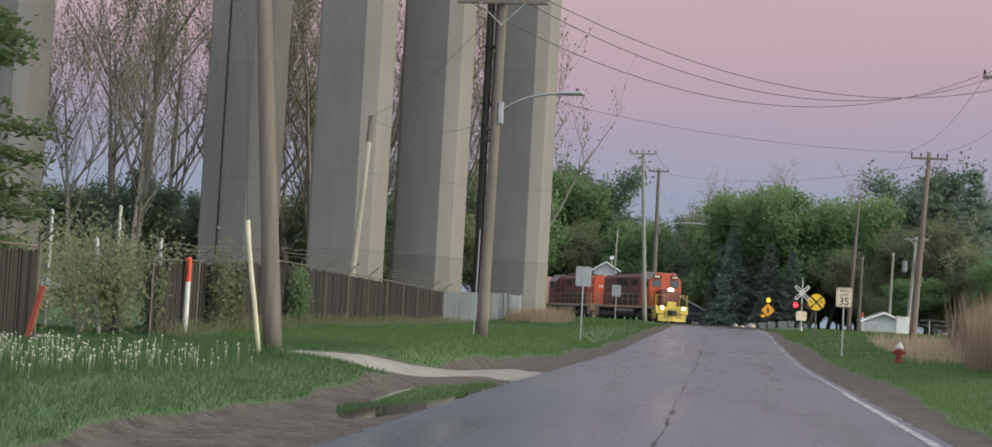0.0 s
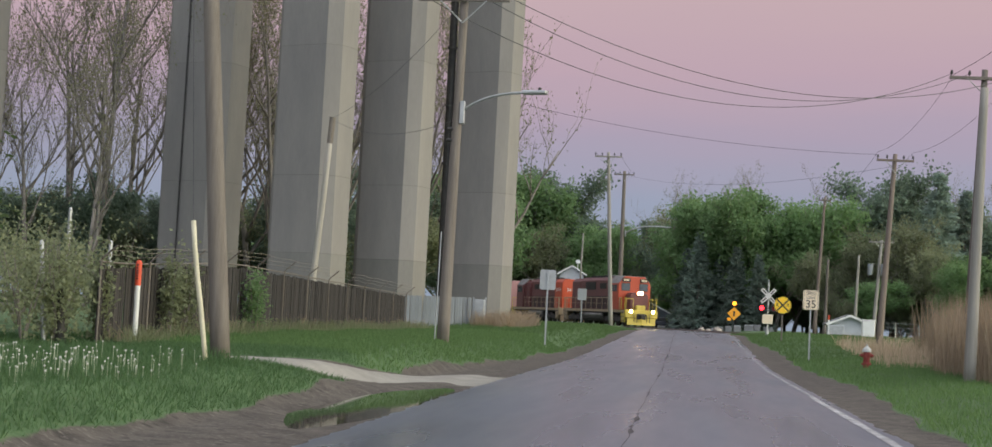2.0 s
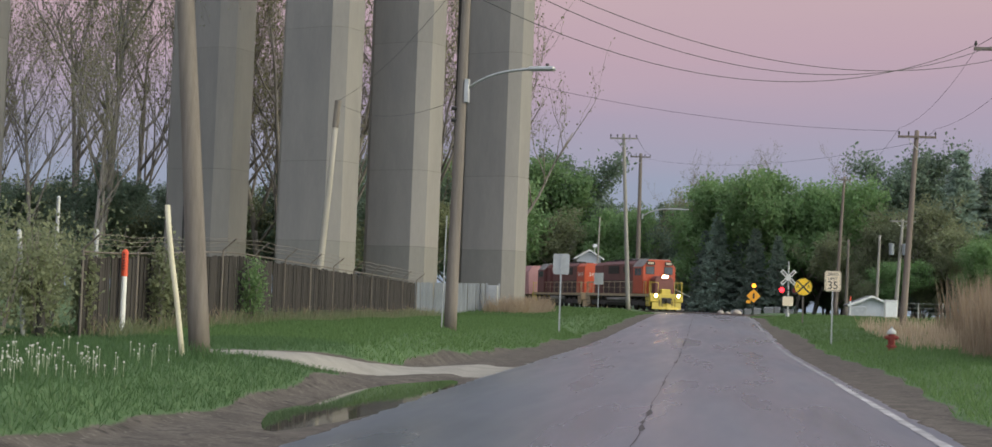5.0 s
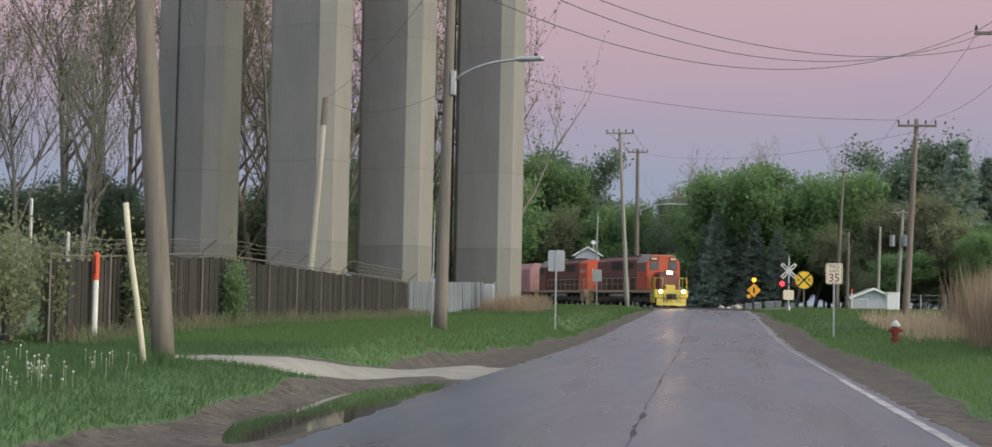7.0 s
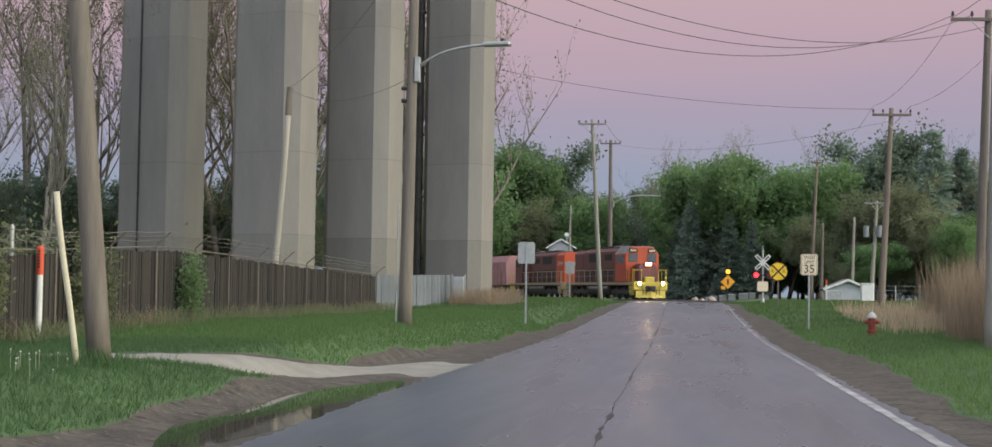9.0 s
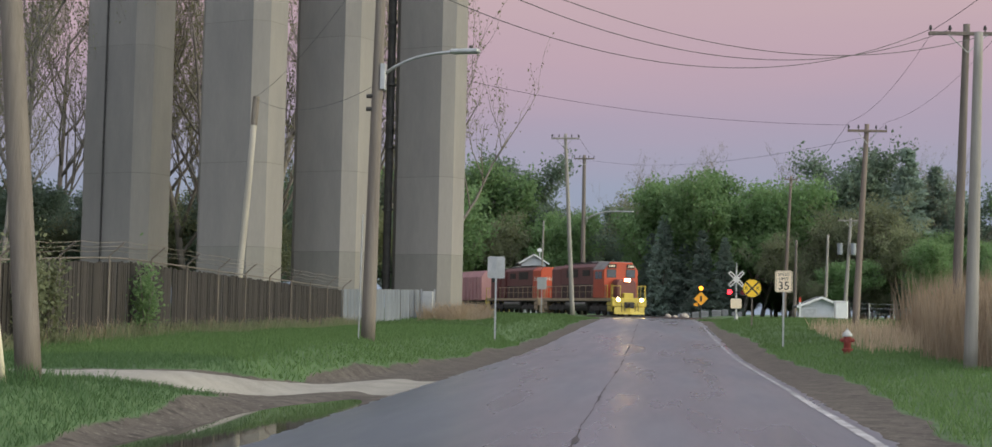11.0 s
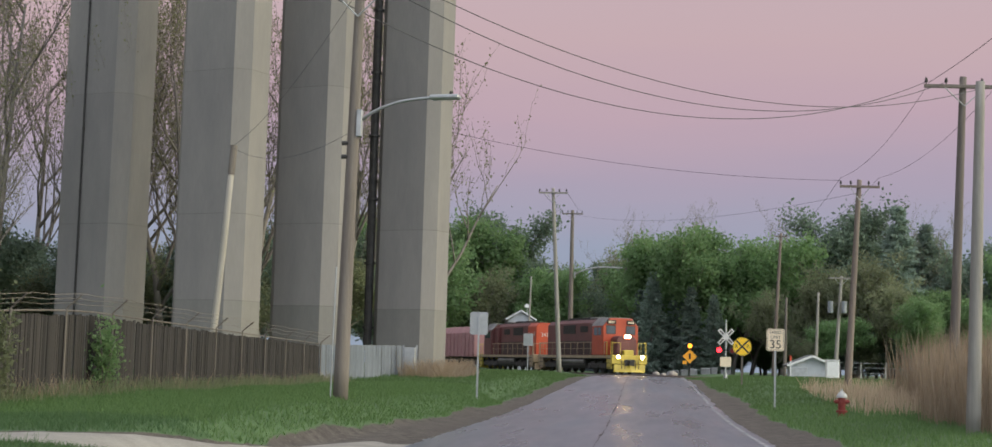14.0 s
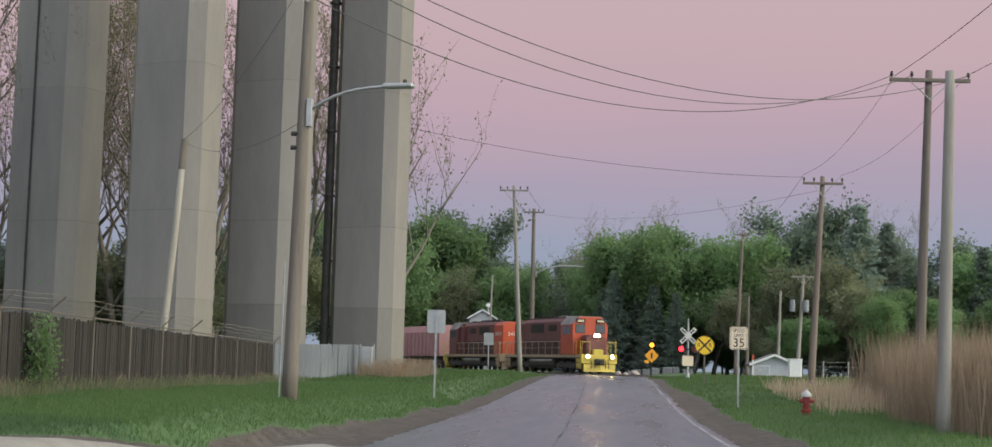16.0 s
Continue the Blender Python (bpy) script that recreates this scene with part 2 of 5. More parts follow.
def bx(x0, x1, y0, y1, z0, z1, w=0.0, m=None):
    bm = box(bmesh.new(), x0, x1, y0, y1, z0, z1, m)
    return bev(bm, w) if w else bm


def rod(bm, p, q, r0, r1=None, seg=8, caps=True):
    p, q = Vector(p), Vector(q)
    r1 = r0 if r1 is None else r1
    d = (q - p).normalized()
    a = d.orthogonal().normalized()
    b = d.cross(a)
    rings = []
    for c, r in ((p, r0), (q, r1)):
        rings.append([bm.verts.new(c + r * (math.cos(t) * a + math.sin(t) * b)) for t in (2 * math.pi * i / seg for i in range(seg))])
    for i in range(seg):
        j = (i + 1) % seg
        bm.faces.new((rings[0][i], rings[0][j], rings[1][j], rings[1][i]))
    if caps:
        bm.faces.new(rings[0][::-1])
        bm.faces.new(rings[1])
    return bm


def tube(bm, pts, radii, seg=8):
    """A tapered tube along points, one skin."""
    rings, a = [], None
    pts = [Vector(p) for p in pts]
    for i, p in enumerate(pts):
        d = (pts[min(i + 1, len(pts) - 1)] - pts[max(i - 1, 0)]).normalized()
        a = d.orthogonal() if a is None else a - a.dot(d) * d
        a.normalize()
        b = d.cross(a)
        rings.append([bm.verts.new(p + radii[i] * (math.cos(t) * a + math.sin(t) * b)) for t in (2 * math.pi * k / seg for k in range(seg))])
    for r, s in zip(rings, rings[1:]):
        for i in range(seg):
            j = (i + 1) % seg
            bm.faces.new((r[i], r[j], s[j], s[i]))
    bm.faces.new(rings[0][::-1])
    bm.faces.new(rings[-1])
    return bm


def prism(outline, x0, x1):
    """An outline in y, z, drawn out along x."""
    bm = bmesh.new()
    a = [bm.verts.new((x0, y, z)) for y, z in outline]
    b = [bm.verts.new((x1, y, z)) for y, z in outline]
    bm.faces.new(a[::-1])
    bm.faces.new(b)
    for i in range(len(a)):
        j = (i + 1) % len(a)
        bm.faces.new((a[i], a[j], b[j], b[i]))
    bmesh.ops.recalc_face_normals(bm, faces=bm.faces[:])
    return bm


def mesh_from(name, verts, faces, material, smooth=False):
    me = bpy.data.meshes.new(name)
    me.from_pydata(verts, [], faces)
    me.materials.append(material)
    if smooth:
        me.polygons.foreach_set("use_smooth", [True] * len(me.polygons))
    return me


def quads_mesh(name, corners, material):
    """A mesh of loose polygons from an array of shape (count, corners, 3)."""
    n, k, _ = corners.shape
    me = bpy.data.meshes.new(name)
    me.vertices.add(n * k)
    me.vertices.foreach_set("co", corners.astype(np.float32).ravel())
    me.loops.add(n * k)
    me.loops.foreach_set("vertex_index", np.arange(n * k, dtype=np.int32))
    me.polygons.add(n)
    me.polygons.foreach_set("loop_start", np.arange(0, n * k, k, dtype=np.int32))
    me.update(calc_edges=True)
    me.materials.append(material)
    return me


def sm(a):
    a = np.clip(a, 0.0, 1.0)
    return a * a * (3 - 2 * a)


def text(name, body, size, m, material, parent):
    cu = bpy.data.curves.new(name, "FONT")
    cu.body, cu.size, cu.align_x, cu.align_y, cu.extrude = body, size, "CENTER", "CENTER", 0.003
    tmp = bpy.data.objects.new(name, cu)
    scene.collection.objects.link(tmp)
    me = bpy.data.meshes.new_from_object(tmp.evaluated_get(bpy.context.evaluated_depsgraph_get()))
    bpy.data.objects.remove(tmp)
    me.materials.clear()
    me.materials.append(material)
    ob = new(name, me)
    ob.parent = parent
    ob.matrix_basis = m
    return ob


# ---- ground ----
SLOPE = 0.0125


def across(x, y):
    """The distance to the right of the road's axis."""
    return x + SLOPE * (y - 32.0)


def drive_off(u, y):
    """Metres outside the driveway, which runs back askew from the road; negative on it."""
    mid = 31.2 - 7.8 * sm((-u - 4.9) / 2.6)
    half = 1.25 + 2.05 * sm(1 - (-u - 4.2) / 3.5)
    return np.abs(y - mid) - half, mid, half


def height(x, y):
    x, y = np.asarray(x, float), np.asarray(y, float)
    u = across(x, y)
    t = 0.92 * sm((y - 45) / 55)
    rim = -5.65 + 0.15 * sm((y - 30) / 4) + 0.35 * sm((y - 42) / 10)
    drive = sm(1 - drive_off(u, y)[0] / 2.2) * sm((-u - 3.0) / 1.0)
    left = (0.49 + 0.13 * sm((y - 28) / 6)) * sm((rim - u) / 1.25) * (1 - 0.85 * t) * (1 - drive * (0.12 + 0.83 * sm(1 - (-u - 5.0) / 2.4)))
    right = 0.22 * sm((u - 3.7) / 3)
    bumps = 0.05 * (np.sin(x * 0.9 + y * 0.31) * np.sin(y * 0.47 - x * 0.2)) * sm((np.abs(u + 1) - 4.5) / 3)
    wob = 0.25 * np.sin(y * 1.1) + 0.15 * np.sin(y * 2.7 + 1)
    du, dy = (u + 4.97 + 0.12 * wob) / (0.62 + 0.10 * wob), (y - 21.7) / 4.9
    pool = 0.13 * np.exp(-((du * du + dy * dy) ** 2))
    flat = 0.035 * sm((u + 5.2) / 0.5) * sm((3.6 - u) / 0.5)
    return t + left + right + bumps - pool - flat


def ground_z(x, y):
    return float(height(x, y))


def grid(name, xs, ys, z, material, fields=None):
    gx, gy = np.meshgrid(xs, ys)
    gz = z(gx, gy)
    co = np.stack([gx, gy, gz], -1).reshape(-1, 3)
    nx, ny = len(xs), len(ys)
    i = (np.arange(ny - 1)[:, None] * nx + np.arange(nx - 1)[None]).ravel()
    faces = np.stack([i, i + 1, i + nx + 1, i + nx], -1)
    me = mesh_from(name, co.tolist(), faces.tolist(), material, True)
    for key, fn in (fields or {}).items():
        at = me.attributes.new(key, "FLOAT", "POINT")
        at.data.foreach_set("value", fn(gx, gy).astype(np.float32).ravel())
    return new(name, me)


def ground_material():
    m = bpy.data.materials.new("grass_and_dirt")
    m.use_nodes = True
    n, l = m.node_tree.nodes, m.node_tree.links
    b = n["Principled BSDF"]
    tc = n.new("ShaderNodeTexCoord")
    at = n.new("ShaderNodeAttribute")
    at.attribute_name = "bare"
    nz = n.new("ShaderNodeTexNoise")
    nz.inputs["Scale"].default_value, nz.inputs["Detail"].default_value = 1.6, 8
    fine = n.new("ShaderNodeTexNoise")
    fine.inputs["Scale"].default_value, fine.inputs["Detail"].default_value = 14, 6
    l.new(tc.outputs["Object"], nz.inputs["Vector"])
    l.new(tc.outputs["Object"], fine.inputs["Vector"])

    def mix(a, bb, fac):
        x = n.new("ShaderNodeMix")
        x.data_type = "RGBA"
        for key, v in (("A", a), ("B", bb)):
            if isinstance(v, tuple):
                x.inputs[key].default_value = (*v, 1)
            else:
                l.new(v, x.inputs[key])
        l.new(fac, x.inputs["Factor"])
        return x.outputs["Result"]

    def stretch(v, lo, hi):
        r = n.new("ShaderNodeMapRange")
        r.inputs["From Min"].default_value, r.inputs["From Max"].default_value = lo, hi
        l.new(v, r.inputs["Value"])
        return r.outputs[0]

    g = mix((0.050, 0.098, 0.035), (0.085, 0.150, 0.058), stretch(nz.outputs["Fac"], 0.35, 0.65))
    g = mix(g, (0.11, 0.13, 0.045), stretch(fine.outputs["Fac"], 0.58, 0.8))
    d = mix((0.050, 0.041, 0.034), (0.098, 0.083, 0.070), stretch(nz.outputs["Fac"], 0.35, 0.65))
    clod = n.new("ShaderNodeTexNoise")
    clod.inputs["Scale"].default_value, clod.inputs["Detail"].default_value = 4.5, 5
    l.new(tc.outputs["Object"], clod.inputs["Vector"])
    d = mix(d, (0.030, 0.024, 0.020), stretch(clod.outputs["Fac"], 0.54, 0.66))
    d = mix(d, (0.17, 0.152, 0.132), stretch(fine.outputs["Fac"], 0.57, 0.72))
    ad = n.new("ShaderNodeMath")
    ad.operation = "MULTIPLY_ADD"
    ad.inputs[1].default_value = 0.7
    l.new(nz.outputs["Fac"], ad.inputs[0])
    l.new(at.outputs["Fac"], ad.inputs[2])
    l.new(mix(g, d, stretch(ad.outputs[0], 0.78, 0.92)), b.inputs["Base Color"])
    b.inputs["Roughness"].default_value = 0.9
    bp = n.new("ShaderNodeBump")
    bp.inputs["Strength"].default_value, bp.inputs["Distance"].default_value = 0.35, 0.05
    l.new(fine.outputs["Fac"], bp.inputs["Height"])
    l.new(bp.outputs[0], b.inputs["Normal"])
    return m


GRASS_LEFT = ((0, 5.9), (22, 6.0), (26, 6.3), (33, 6.0), (37, 5.95), (44, 5.65), (52, 5.4), (60, 5.0), (75, 4.6), (110, 4.0))
GRASS_RIGHT = ((0, 3.4), (20, 3.5), (32, 3.75), (50, 4.0), (75, 3.4), (110, 3.0))


def bare(x, y):
    u = across(x, y)
    edge = np.interp(y, [p[0] for p in GRASS_LEFT], [p[1] for p in GRASS_LEFT]) + 0.05 * np.sin(y * 1.7) + 0.08 * np.sin(y * 0.63)
    left = sm((u + edge + 0.25) / 0.5)
    right = sm((np.interp(y, [p[0] for p in GRASS_RIGHT], [p[1] for p in GRASS_RIGHT]) + 0.2 * np.sin(y * 0.21) + 0.1 * np.sin(y * 1.3) + 0.25 - u) / 0.5)
    pad = sm((0.35 - drive_off(u, y)[0]) / 0.5) * sm((u + 9.5) / 2.0)
    return np.maximum(left, pad) * right


xs = np.concatenate([[-3000, -1200, -500, -220, -120, -80, -60, -45, -34, -27, -22, -19], np.arange(-17, -8, 0.3), np.arange(-8, -3.8, 0.12), np.arange(-3.8, 2.2, 0.5), np.arange(2.2, 5.2, 0.12), np.arange(5.2, 13, 0.3),
                     [13, 15, 18, 22, 28, 40, 60, 100, 180, 400, 1100, 3000]])
ys = np.concatenate([[-3000, -900, -300, -100, -40, -15, -5, 0], np.arange(4, 46, 0.35), np.arange(46, 140, 1.0),
                     [142, 150, 160, 175, 200, 240, 300, 420, 700, 1300, 3000]])
tagged(grid("ground", xs, ys, height, ground_material(), {"bare": bare}), "spring grass verge with bare muddy gravel shoulders", "ground", kind="structure")


def road_material():
    m = surf("worn_wet_asphalt", (0.074, 0.090, 0.118), (0.106, 0.124, 0.156), 0.35, 0.42, 0.06, fine=60, stretch=(1, 0.25, 1), spread=0)
    n, l = m.node_tree.nodes, m.node_tree.links
    b = n["Principled BSDF"]
    nz = n.new("ShaderNodeTexNoise")
    nz.inputs["Scale"].default_value, nz.inputs["Detail"].default_value = 0.5, 5
    mp = n.new("ShaderNodeMapping")
    mp.inputs["Scale"].default_value = (1.6, 0.16, 1)
    tc = n.new("ShaderNodeTexCoord")
    l.new(tc.outputs["Object"], mp.inputs[0])
    l.new(mp.outputs[0], nz.inputs["Vector"])
    r = n.new("ShaderNodeMapRange")
    r.inputs["From Min"].default_value, r.inputs["From Max"].default_value = 0.35, 0.65
    r.inputs["To Min"].default_value, r.inputs["To Max"].default_value = 0.22, 0.42
    l.new(nz.outputs["Fac"], r.inputs["Value"])
    l.new(r.outputs[0], b.inputs["Roughness"])
    return m


def strip(name, u0, u1, ys, lift, material, ragged0=0.0, ragged1=0.0, n=9):
    """A strip along the road between two distances from its axis."""
    rng = np.random.RandomState(4)
    f = np.linspace(0, 1, n)
    gy = np.repeat(np.asarray(ys, float)[:, None], n, 1)
    a = u0 + ragged0 * (rng.rand(len(ys), 1) - 0.5) + (0.25 * np.clip((24 - gy[:, :1]) / 14, 0, 1) if ragged0 > 0.05 else 0)
    b = u1 + ragged1 * (rng.rand(len(ys), 1) - 0.5)
    u = a + (b - a) * f
    gx = u - SLOPE * (gy - 32)
    gz = 0.92 * sm((gy - 45) / 55) + lift + 0.03 * (1 - ((u + 1.0) / 3.5) ** 2)
    co = np.stack([gx, gy, gz], -1).reshape(-1, 3)
    i = (np.arange(len(ys) - 1)[:, None] * n + np.arange(n - 1)[None]).ravel()
    faces = np.stack([i, i + 1, i + n + 1, i + n], -1)
    return new(name, mesh_from(name, co.tolist(), faces.tolist(), material, True))


road_ys = np.concatenate([[-60, -20, 0], np.arange(4, 60, 0.25), np.arange(60, 160, 1.0), [170, 200, 300]])
road_left = (-4.24 + 0.95 * sm((road_ys - 42) / 58))[:, None]
tagged(strip("road", road_left, 2.52, road_ys, 0.005, road_material(), 0.10, 0.10), "worn grey asphalt road, damp and glossy", "road", kind="structure")
paint = surf("worn_white_road_paint", (0.52, 0.52, 0.54), (0.13, 0.13, 0.14), 1.3, 0.5, 0.1, fine=25)
tagged(strip("edge_line", 2.22, 2.36, np.arange(4, 31.6, 0.25), 0.010, paint, 0.03, 0.03, 2),
       "white painted edge line", "road marking", kind="structure")
faint = surf("nearly_gone_road_paint", (0.105, 0.115, 0.135), (0.34, 0.34, 0.36), 1.6, 0.5, 0.1, fine=25)
tagged(strip("edge_line", 2.26, 2.36, np.concatenate([np.arange(31.6, 60, 0.25), np.arange(60, 112, 1.0)]), 0.010, faint, 0.05, 0.05, 2),
       "nearly worn away white edge line", "road marking", kind="structure")
tar = surf("black_tar_crack", (0.012, 0.012, 0.013), (0.03, 0.03, 0.03), 5, 0.5, 0.1)


def crack():
    rng = random.Random(3)
    vs, fs, x = [], [], 0.0
    yy = np.arange(6, 108, 0.35)
    for y in yy:
        x += rng.uniform(-0.016, 0.016) - 0.08 * x
        w = 0.004 + 0.036 * rng.random() ** 2 * (1 if math.sin(y * 0.7) + 0.6 * math.sin(y * 1.9) > -0.2 else 0.1)
        u = -1.02 + x
        z = 0.92 * float(sm((y - 45) / 55)) + 0.005 + 0.03 + 0.004
        vs += [(u - w - SLOPE * (y - 32), y, z), (u + w - SLOPE * (y - 32), y, z)]
    for i in range(len(yy) - 1):
        a = 2 * i
        fs.append((a, a + 1, a + 3, a + 2))
    tagged(new("road_crack", mesh_from("road_crack", vs, fs, tar)), "jagged dark crack along the road's middle", "road crack", kind="structure")


crack()

# driveway of pale gravel and the pool beside it
def driveway():
    n, k = 60, 10
    vs, fs = [], []
    for i in range(n):
        u = -4.12 - 16 * (i / (n - 1)) ** 1.8
        _, mid, half = drive_off(u, 0.0)
        for j in range(k):
            q = 2 * j / (k - 1) - 1
            y = mid + half * q + (0.18 * math.sin(5 * u + j) + 0.12 * math.sin(11 * u)) * abs(q)
            x = u - SLOPE * (y - 32)
            vs.append((x, y, ground_z(x, y) - 0.015 + 0.045 * (1 - q * q) + 0.008 * math.sin(3 * u + 2.3 * j)))
    for i in range(n - 1):
        for j in range(k - 1):
            a = i * k + j
            fs.append((a, a + k, a + k + 1, a + 1))
    tagged(new("driveway", mesh_from("driveway", vs, fs, M["gravel"], True)), "pale gravel driveway joining the road", "driveway", kind="structure")


driveway()


def water():
    m = bpy.data.materials.new("puddle_water")
    m.use_nodes = True
    b = m.node_tree.nodes["Principled BSDF"]
    b.inputs["Base Color"].default_value = (0.035, 0.032, 0.028, 1)
    b.inputs["Roughness"].default_value = 0.03
    b.inputs["IOR"].default_value = 1.33
    b.inputs["Specular IOR Level"].default_value = 0.5
    bm = bmesh.new()
    box(bm, -6.0, -4.02, 14, 28, -0.09, -0.048)
    ob = part("puddle", bm, m)
    tagged(ob, "still brown puddle mirroring the piers", "puddle", kind="structure")


water()


# ---- piers ----
BRIDGE = Vector((0.363, 0.932, 0)).normalized()
PIER_TURN = math.degrees(math.atan2(BRIDGE.y, BRIDGE.x)) - 90


def pier(x, y, wide=1.0):
    z = ground_z(x, y) - 0.4
    top = thing("bridge_pier", pose(x, y, z, 0, 0, PIER_TURN), "tall chamfered concrete bridge pier with cast joints", "bridge pier", "row of bridge piers")
    hx, hy, c = 1.63 * wide, 1.03 * wide, 0.48 * wide

    def ring(s):
        a, b = hx + s, hy + s
        return [(-a + c, -b), (a - c, -b), (a, -b + c), (a, b - c), (a - c, b), (-a + c, b), (-a, b - c), (-a, -b + c)]

    def lift(z0, z1, s):
        bm = bmesh.new()
        lo, hi = [bm.verts.new((p[0], p[1], z0)) for p in ring(s)], [bm.verts.new((p[0], p[1], z1)) for p in ring(s)]
        bm.faces.new(lo[::-1])
        bm.faces.new(hi)
        for i in range(8):
            bm.faces.new((lo[i], lo[(i + 1) % 8], hi[(i + 1) % 8], hi[i]))
        return bm

    zs = [0.0, 3.4, 7.05, 13.2, 19.4, 25.6, 31.8]
    for i in range(6):
        part("lift", lift(zs[i] + (0.015 if i else 0), zs[i + 1] - 0.015, 0.0), M["concrete_base" if i == 0 else "concrete"], top)
        if i:
            part("joint", lift(zs[i] - 0.02, zs[i] + 0.02, -0.006), M["joint"], top)
    return top


PIERS = [(-37.9, 72.0, 1.2), (-26.4, 75.6, 1.30), (-18.8, 69.2, 1.13), (-15.55, 72.9, 1.08), (-11.5, 75.8, 1.0)]
piers = [pier(*p) for p in PIERS]


def drain_pipe(p, off, r, material, label):
    """A pipe strapped upright to a pier's face; off is its place in the pier's own plan."""
    bm = bmesh.new()
    rod(bm, (0, 0, 1.5), (0, 0, 31), r, seg=10)
    ob = thing("drain_pipe", p.matrix_basis @ pose(*off, 0), label, "drain pipe")
    part("pipe", bm, material, ob)
    for k in range(10):
        bm = bmesh.new()
        rod(bm, (0, 0, 2.5 + 3 * k), (0, 0, 2.6 + 3 * k), r * 1.35, seg=10)
        box(bm, -r * 0.4, r * 0.4, 0, 0.14, 2.52 + 3 * k, 2.58 + 3 * k)
        part("strap", bm, M["steel_dark"], ob)


drain_pipe(piers[1], (-0.24, -1.41), 0.045, M["steel_dark"], "thin dark conduit strapped to the pier face")
drain_pipe(piers[4], (-1.78, -0.80), 0.20, M["black"], "thick black drain pipe strapped beside the pier")


# ---- poles ----
def insulator(m, parent):
    bm = bmesh.new()
    rod(bm, (0, 0, 0), (0, 0, 0.07), 0.02, seg=6)
    rod(bm, (0, 0, 0.07), (0, 0, 0.13), 0.06, 0.055, 8)
    rod(bm, (0, 0, 0.14), (0, 0, 0.22), 0.05, 0.03, 8)
    ob = part("insulator", bm, M["steel_dark"], parent)
    ob.matrix_basis = m
    return ob


def pole(x, y, h, lean=(0, 0), r=0.15, wood="wood", arm=None, arm_turn=0, braces=True, label="weathered wooden utility pole", arm_z=0.35):
    """A tapered pole; lean: how far its top stands off its foot; arm: half the crossarm's length."""
    z = ground_z(x, y) - 0.1
    top = thing("utility_pole", pose(x, y, z), label, "utility pole", "utility poles along the road")
    bm = bmesh.new()
    n = 12
    pts = [(lean[0] * i / n, lean[1] * i / n, h * i / n) for i in range(n + 1)]
    tube(bm, pts, [r * (1 - 0.38 * i / n) for i in range(n + 1)], 14)
    part("pole", bm, M[wood], top, smooth=True)
    if arm:
        az = h - arm_z
        c = Vector((lean[0] * az / h, lean[1] * az / h, az))
        t = Matrix.Translation(c) @ pose(0, 0, 0, 0, 0, arm_turn)
        bar = part("crossarm", bx(-arm, arm, -0.22, -0.11, -0.06, 0.06, 0.01), M[wood], top)
        bar.matrix_basis = t
        for s in (-0.95, -0.45, 0.45, 0.95):
            insulator(pose(s * arm, -0.165, 0.06), bar)
        if braces:
            for s in (-1, 1):
                bm = bmesh.new()
                rod(bm, (s * arm * 0.5, -0.23, -0.05), (0, -0.2, -0.65), 0.018, seg=6)
                part("brace", bm, M["galv"], top).matrix_basis = t
    return top


def street_arm(top, at, tip, r=0.035):
    """A curved bracket with a flat luminaire, in the pole's space."""
    a, b = Vector(at), Vector(tip)
    pts = [a.lerp(b, f) + Vector((0, 0, 0.22 * math.sin(math.pi * f ** 0.8) * (b - a).length / 2.5)) for f in (0, 0.15, 0.3, 0.45, 0.6, 0.75, 0.88, 1)]
    bm = bmesh.new()
    tube(bm, pts, [r * 1.3] + [r] * 7, 10)
    part("bracket_arm", bm, M["galv"], top, "galvanised curved bracket", True)
    d = (b - a)
    d.z = 0
    d.normalize()
    m = Matrix.Translation(b) @ d.to_track_quat("X", "Z").to_matrix().to_4x4()
    head = part("luminaire", bev(box(bmesh.new(), -0.12, 0.55, -0.13, 0.13, -0.05, 0.05), 0.03), M["galv"], top, "flat grey street lamp head")
    head.matrix_basis = m
    bm = bmesh.new()
    rod(bm, (0.35, 0, 0.05), (0.35, 0, 0.13), 0.045, seg=8)
    part("photocell", bm, M["steel_dark"], head)
    part("mount_plate", bx(-0.06, 0.06, -0.10, 0.10, -0.35, 0.25, 0.01), M["galv"], top).location = a


lamp_pole = pole(-6.80, 38.7, 9.35, (0.12, 0.0), 0.17, "wood", 1.25, 0, label="weathered utility pole carrying a street lamp", arm_z=0.12)
street_arm(lamp_pole, (0.22, -0.05, 6.25), (1.95, -0.3, 6.75))
bm = bmesh.new()
rod(bm, (-0.20, -0.10, 0.0), (-0.17, -0.10, 3.0), 0.018, seg=8)
part("conduit", bm, M["galv"], lamp_pole, "pale conduit up the pole")
for z in (5.45, 5.75):
    bm = bmesh.new()
    rod(bm, (-0.16, -0.05, z), (0.0, -0.05, z), 0.05, seg=8)
    part("spool_insulator", bm, M["steel_dark"], lamp_pole)

near_pole = pole(-6.84, 20.21, 10.0, (-0.93, 0.1), 0.145, "wood", label="thick weathered utility pole leaning over the verge")
pole(6.80, 39.4, 7.75, (0.16, 0.0), 0.158, "wood_grey", label="silvered utility pole stub beside the reeds")
far_f = pole(9.55, 56.8, 11.15, (0.35, 0), 0.18, "wood", 1.3, 4, label="tall weathered utility pole behind the reeds")
pole_c = pole(8.95, 80.0, 10.1, (0.50, 0), 0.18, "wood_new", 0.95, 4, label="brown utility pole with a crossarm")
pole_a = pole(-6.95, 112.5, 13.1, (-0.75, 0), 0.18, "wood_grey", 1.0, 0, label="tall silvered utility pole beside the railway")
